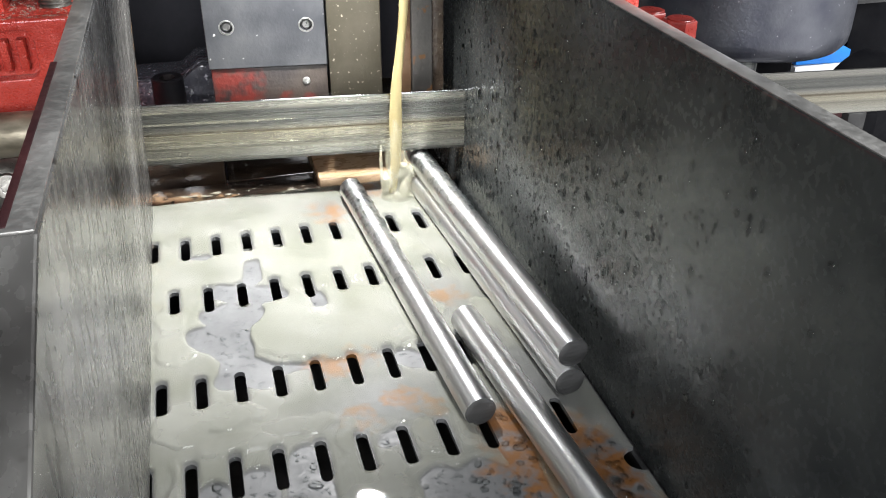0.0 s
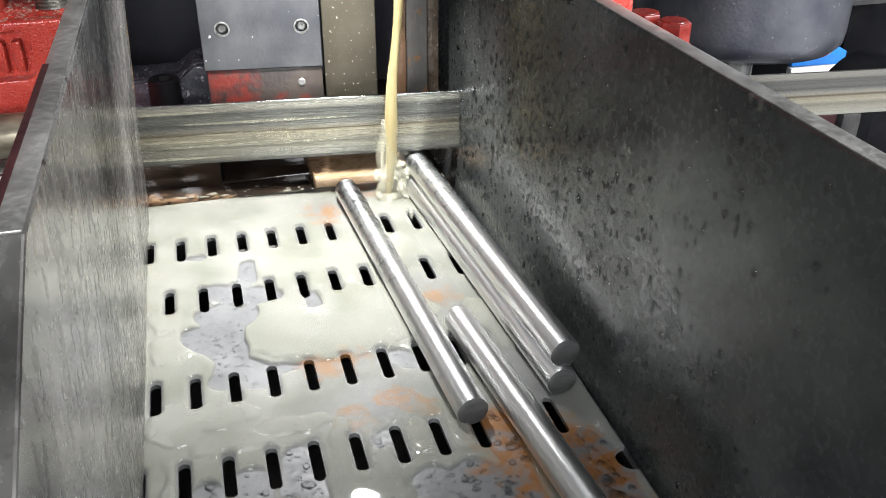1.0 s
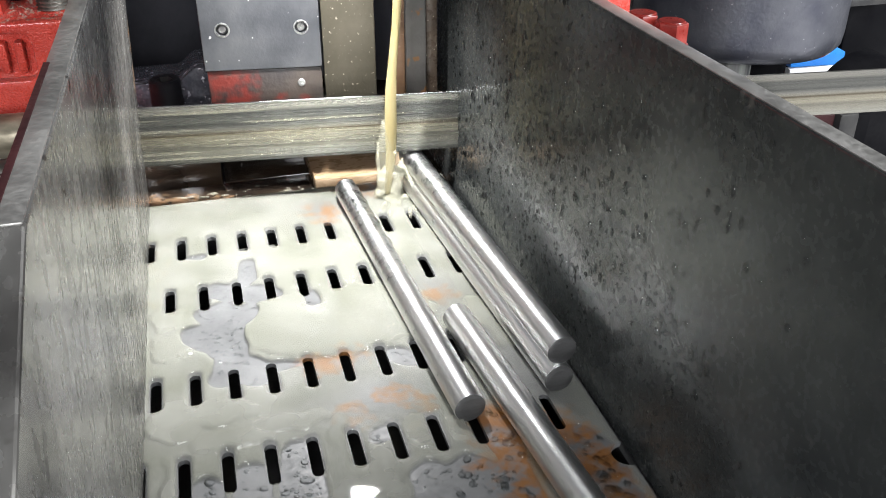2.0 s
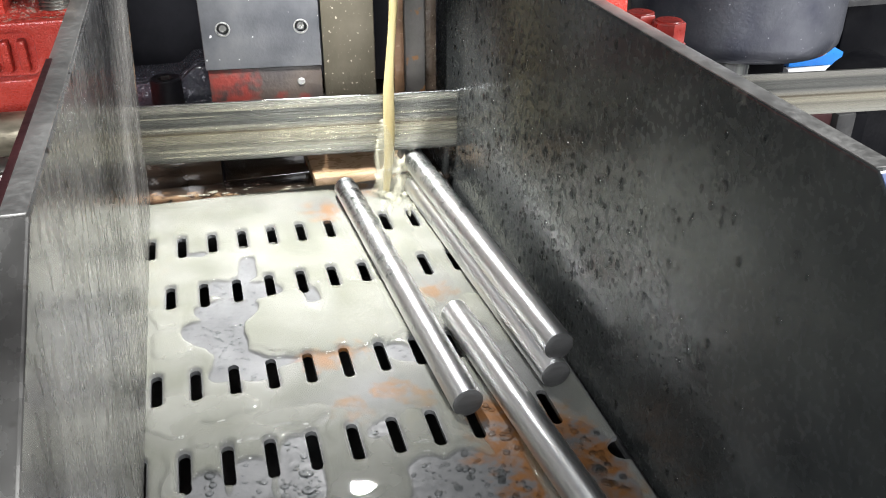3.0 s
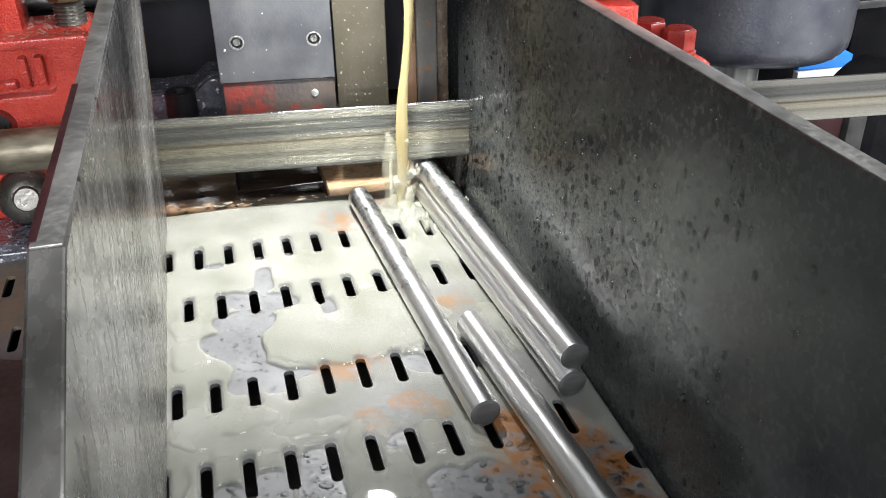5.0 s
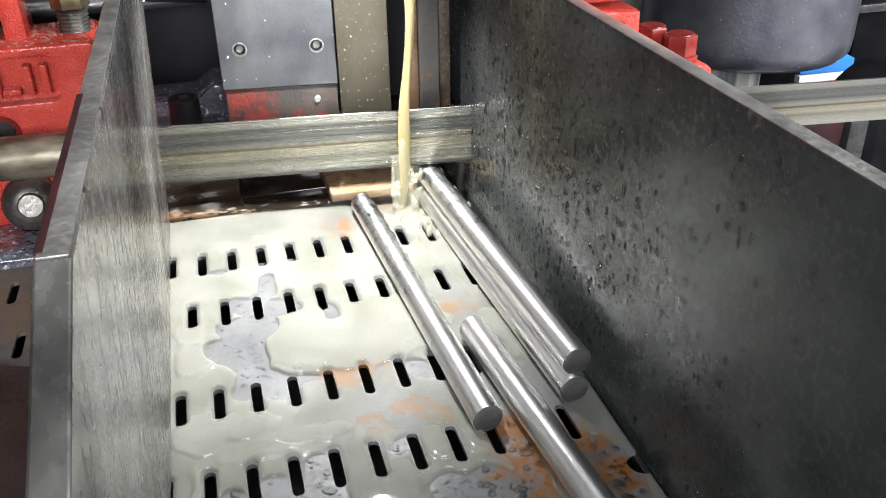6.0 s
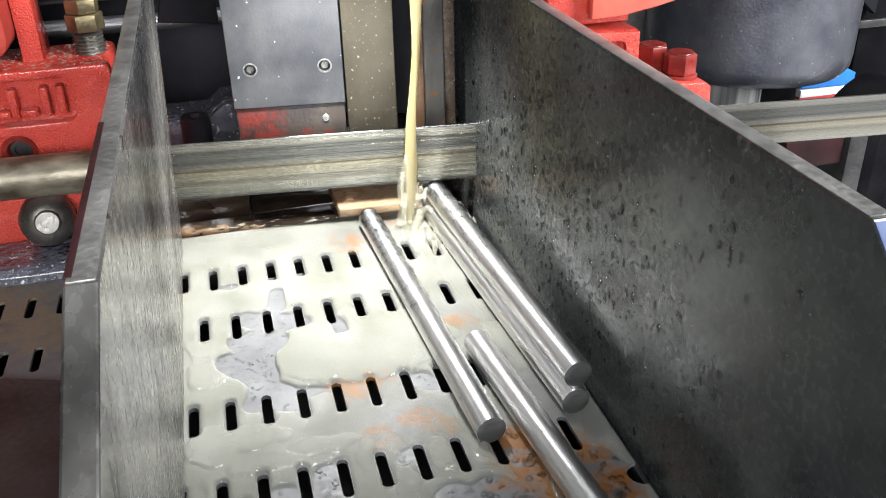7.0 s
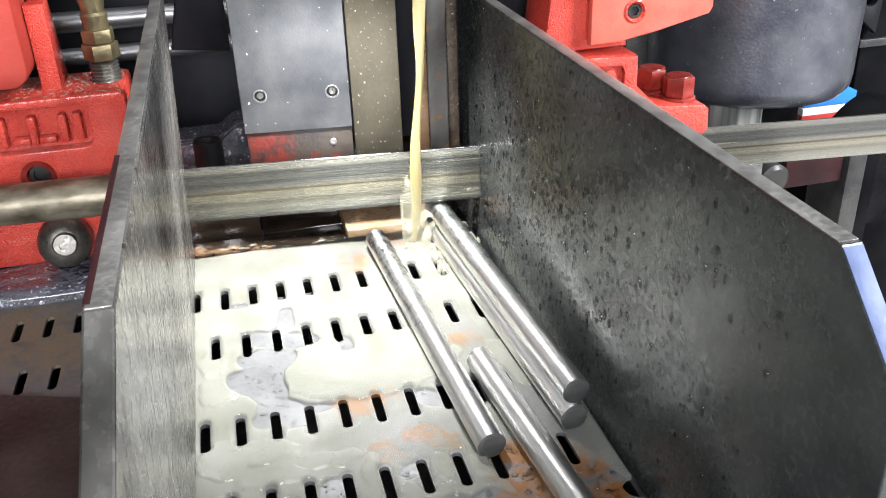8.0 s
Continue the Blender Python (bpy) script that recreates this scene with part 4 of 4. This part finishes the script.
def coolant():
    jet = thing("coolant_jet", *FOOT, "pale yellow coolant jet falling onto the sawn bars", "coolant jet")
    pts, rad = [], []
    for k in range(41):
        z = 0.004 + 0.362 * k / 40
        pts.append((FOOT.x + 0.00 + 0.075 * (z - 0.04) - 0.02 * (z - 0.04) ** 2 + 0.0007 * math.sin(z * 60), FOOT.y - 0.0005 * math.sin(z * 43), z))
        rad.append(0.0038 - 0.0014 * max(0.07 - z, 0) / 0.07 + 0.0009 * math.sin(z * 37) + 0.002 * max(z - 0.15, 0))
    stream = part("stream", tube(pts, rad), M_JET, jet)
    moving = []
    splash = thing("coolant_splash", *FOOT, "foaming coolant splash round the foot of the jet", "splash")
    for k in range(18):
        rng = random.Random(70 + k)
        if k < 7:
            dx, dy, z, r = rng.uniform(-0.009, 0.012), rng.uniform(-0.009, 0.004), rng.uniform(0.001, 0.005), rng.uniform(0.003, 0.005)
        elif k < 13:
            dx, dy, z, r = rng.uniform(-0.008, 0.010), rng.uniform(-0.004, 0.006), rng.uniform(0.006, 0.030), rng.uniform(0.002, 0.0036)
        else:
            dx, dy, z, r = rng.uniform(0.012, 0.022), rng.uniform(0.008, 0.022), rng.uniform(0.026, 0.036), rng.uniform(0.0018, 0.003)
        sq = (rng.uniform(0.7, 1.3), rng.uniform(0.8, 1.8), rng.uniform(0.5, 1.6) if k >= 7 else 0.5)
        bm = lump(bmesh.new(), (0, 0, 0), r, k + 1, sq)
        ob = part("foam", bm, M_SPLASH, splash, local=True, smooth=180)
        moving.append((ob, Vector((dx, dy, z)), k))
    veil_pts = [(0.0012 * math.sin(k * 1.3) - 0.0052 + 0.0005 * k, -0.002, 0.062 - 0.0073 * k) for k in range(9)]
    veil_rad = [0.0010, 0.0034, 0.0052, 0.0068, 0.0084, 0.0088, 0.0090, 0.0096, 0.0110]
    veil = part("veil", tube(veil_pts, veil_rad, 24), M_VEIL, splash, "thin translucent sheet of coolant", local=True, smooth=180)
    moving.append((veil, Vector((0, 0, 0)), 32))
    for k, path in enumerate((((0.004, -0.006, 0.0), (0.006, -0.004, 0.010), (0.010, -0.001, 0.017), (0.015, -0.002, 0.019), (0.019, -0.008, 0.013), (0.021, -0.016, 0.003)),
                              ((-0.007, -0.001, 0.0), (-0.0085, 0.0, 0.016), (-0.0088, 0.001, 0.034), (-0.0080, 0.001, 0.046)))):
        rads = [0.0042, 0.0038, 0.0034, 0.0034, 0.0036, 0.0030] if k == 0 else [0.0022, 0.0015, 0.0011, 0.0006]
        ob = part("spout", tube(path, rads, 14), M_SPLASH, splash, "arching tongue of coolant", local=True, smooth=180)
        moving.append((ob, Vector((0, 0, 0)), 30 + k))
    drops = []
    bm = bmesh.new()
    lump(bm, (0, 0, 0), 0.0015, 2, (0.9, 0.9, 3.0))
    first = None
    for k in range(72):
        if first is None:
            first = new("coolant_drop", mesh_of(bm, M_SPLASH, 180))
            tagged(first, "pale coolant drop thrown from the splash", "drop", "thrown drops")
            ob = first
        else:
            ob = copy_thing(first, pose(0, 0, 0))
        drops.append(ob)
    return stream, moving, drops


def flecks():
    """Spatter along the far edge of the tray and on the ledge behind it."""
    rng = random.Random(8)
    bm = bmesh.new()
    for _ in range(150):
        x = rng.triangular(0.0, 0.13, 0.03)
        y = rng.triangular(0.2225, 0.262, 0.2285)
        z = 0.0012 if y < TRAY_FAR - 0.001 else -0.0062
        if TRAY_FAR - 0.001 <= y < 0.233:
            continue
        bead(bm, (x, y, z), (0, 0, 1), rng.choice((0.0005, 0.0007, 0.001, 0.0016)), 0.5, rng.uniform(1, 3), (1, rng.uniform(-0.4, 0.4), 0))
    tagged(new("coolant_spatter", mesh_of(bm, M_SPLASH, 180)), "pale coolant spatter along the tray's far edge", "spatter", kind="stuff")


hall()
flecks()
tray()
under_tray()
film()
drops_on_tray()
right_plate()
left_plate()
bars()
BLADE, STREAKS = blade()
saw_head()
clutter_left()
clutter_right()
STREAM, FOAM, DROPS = coolant()


def motions():
    """The running blade's wet streaks, the swaying jet, the foam at its foot and the thrown drops."""
    for ob, z, k in STREAKS:
        rng = random.Random(50 + k)
        a, gap = rng.uniform(-0.12, 0.05), rng.uniform(0.03, 0.05)
        walk(ob, [(t, pose(a + gap * t, 0, z)) for t in (0.0, 2.0, 4.0, 6.0, 8.0)])
    rng = random.Random(3)
    walk(STREAM, [(0.1 * i, pose(rng.uniform(-0.0006, 0.0006), rng.uniform(-0.0004, 0.0004), rng.uniform(-0.002, 0.002), rng.uniform(-0.3, 0.3), rng.uniform(-0.35, 0.35), rng.uniform(-12, 12)))
                  for i in range(81)])
    for ob, at, k in FOAM:
        rng = random.Random(20 + k)
        tip, spin = (14, 35) if k < 30 else (3, 8)
        walk(ob, [(0.1 * i, Matrix.Translation(at + Vector((rng.uniform(-0.002, 0.002), rng.uniform(-0.0015, 0.0015), rng.uniform(-0.002, 0.002)))) @
                   pose(0, 0, 0, rng.uniform(-tip, tip), rng.uniform(-tip, tip), rng.uniform(-spin, spin))) for i in range(81)])
    for k, ob in enumerate(DROPS):
        rng = random.Random(100 + k)
        start = 0.02 + 7.7 * k / len(DROPS) + rng.uniform(-0.03, 0.03)
        p = FOOT + Vector((rng.uniform(0.0, 0.014), rng.uniform(-0.002, 0.006), 0.030))
        v = Vector((rng.uniform(-0.10, 0.22), rng.uniform(-0.30, -0.02), rng.uniform(0.25, 0.75)))
        rows = [(0.0, Matrix.Translation(p - Vector((0, 0, 0.01))))] if start > 0.05 else []
        flight = 0.0
        while True:
            q = p + v * flight + Vector((0, 0, -4.9)) * flight * flight
            q.x = min(max(q.x, 0.003), 0.2195)
            done = q.z < 0.002 and flight > 0.03
            q.z = max(q.z, 0.002)
            d = v + Vector((0, 0, -9.8)) * flight
            rows.append((max(start + flight, 0.0), Matrix.Translation(q) @ Vector((0, 0, -1)).rotation_difference(d.normalized()).to_matrix().to_4x4()))
            if done:
                break
            flight += 1 / 30
        if rows[-1][0] < 7.95:
            rows.append((8.0, rows[-1][1]))
        walk(ob, [r for i, r in enumerate(rows) if i == 0 or frame(r[0]) > frame(rows[i - 1][0])])


motions()
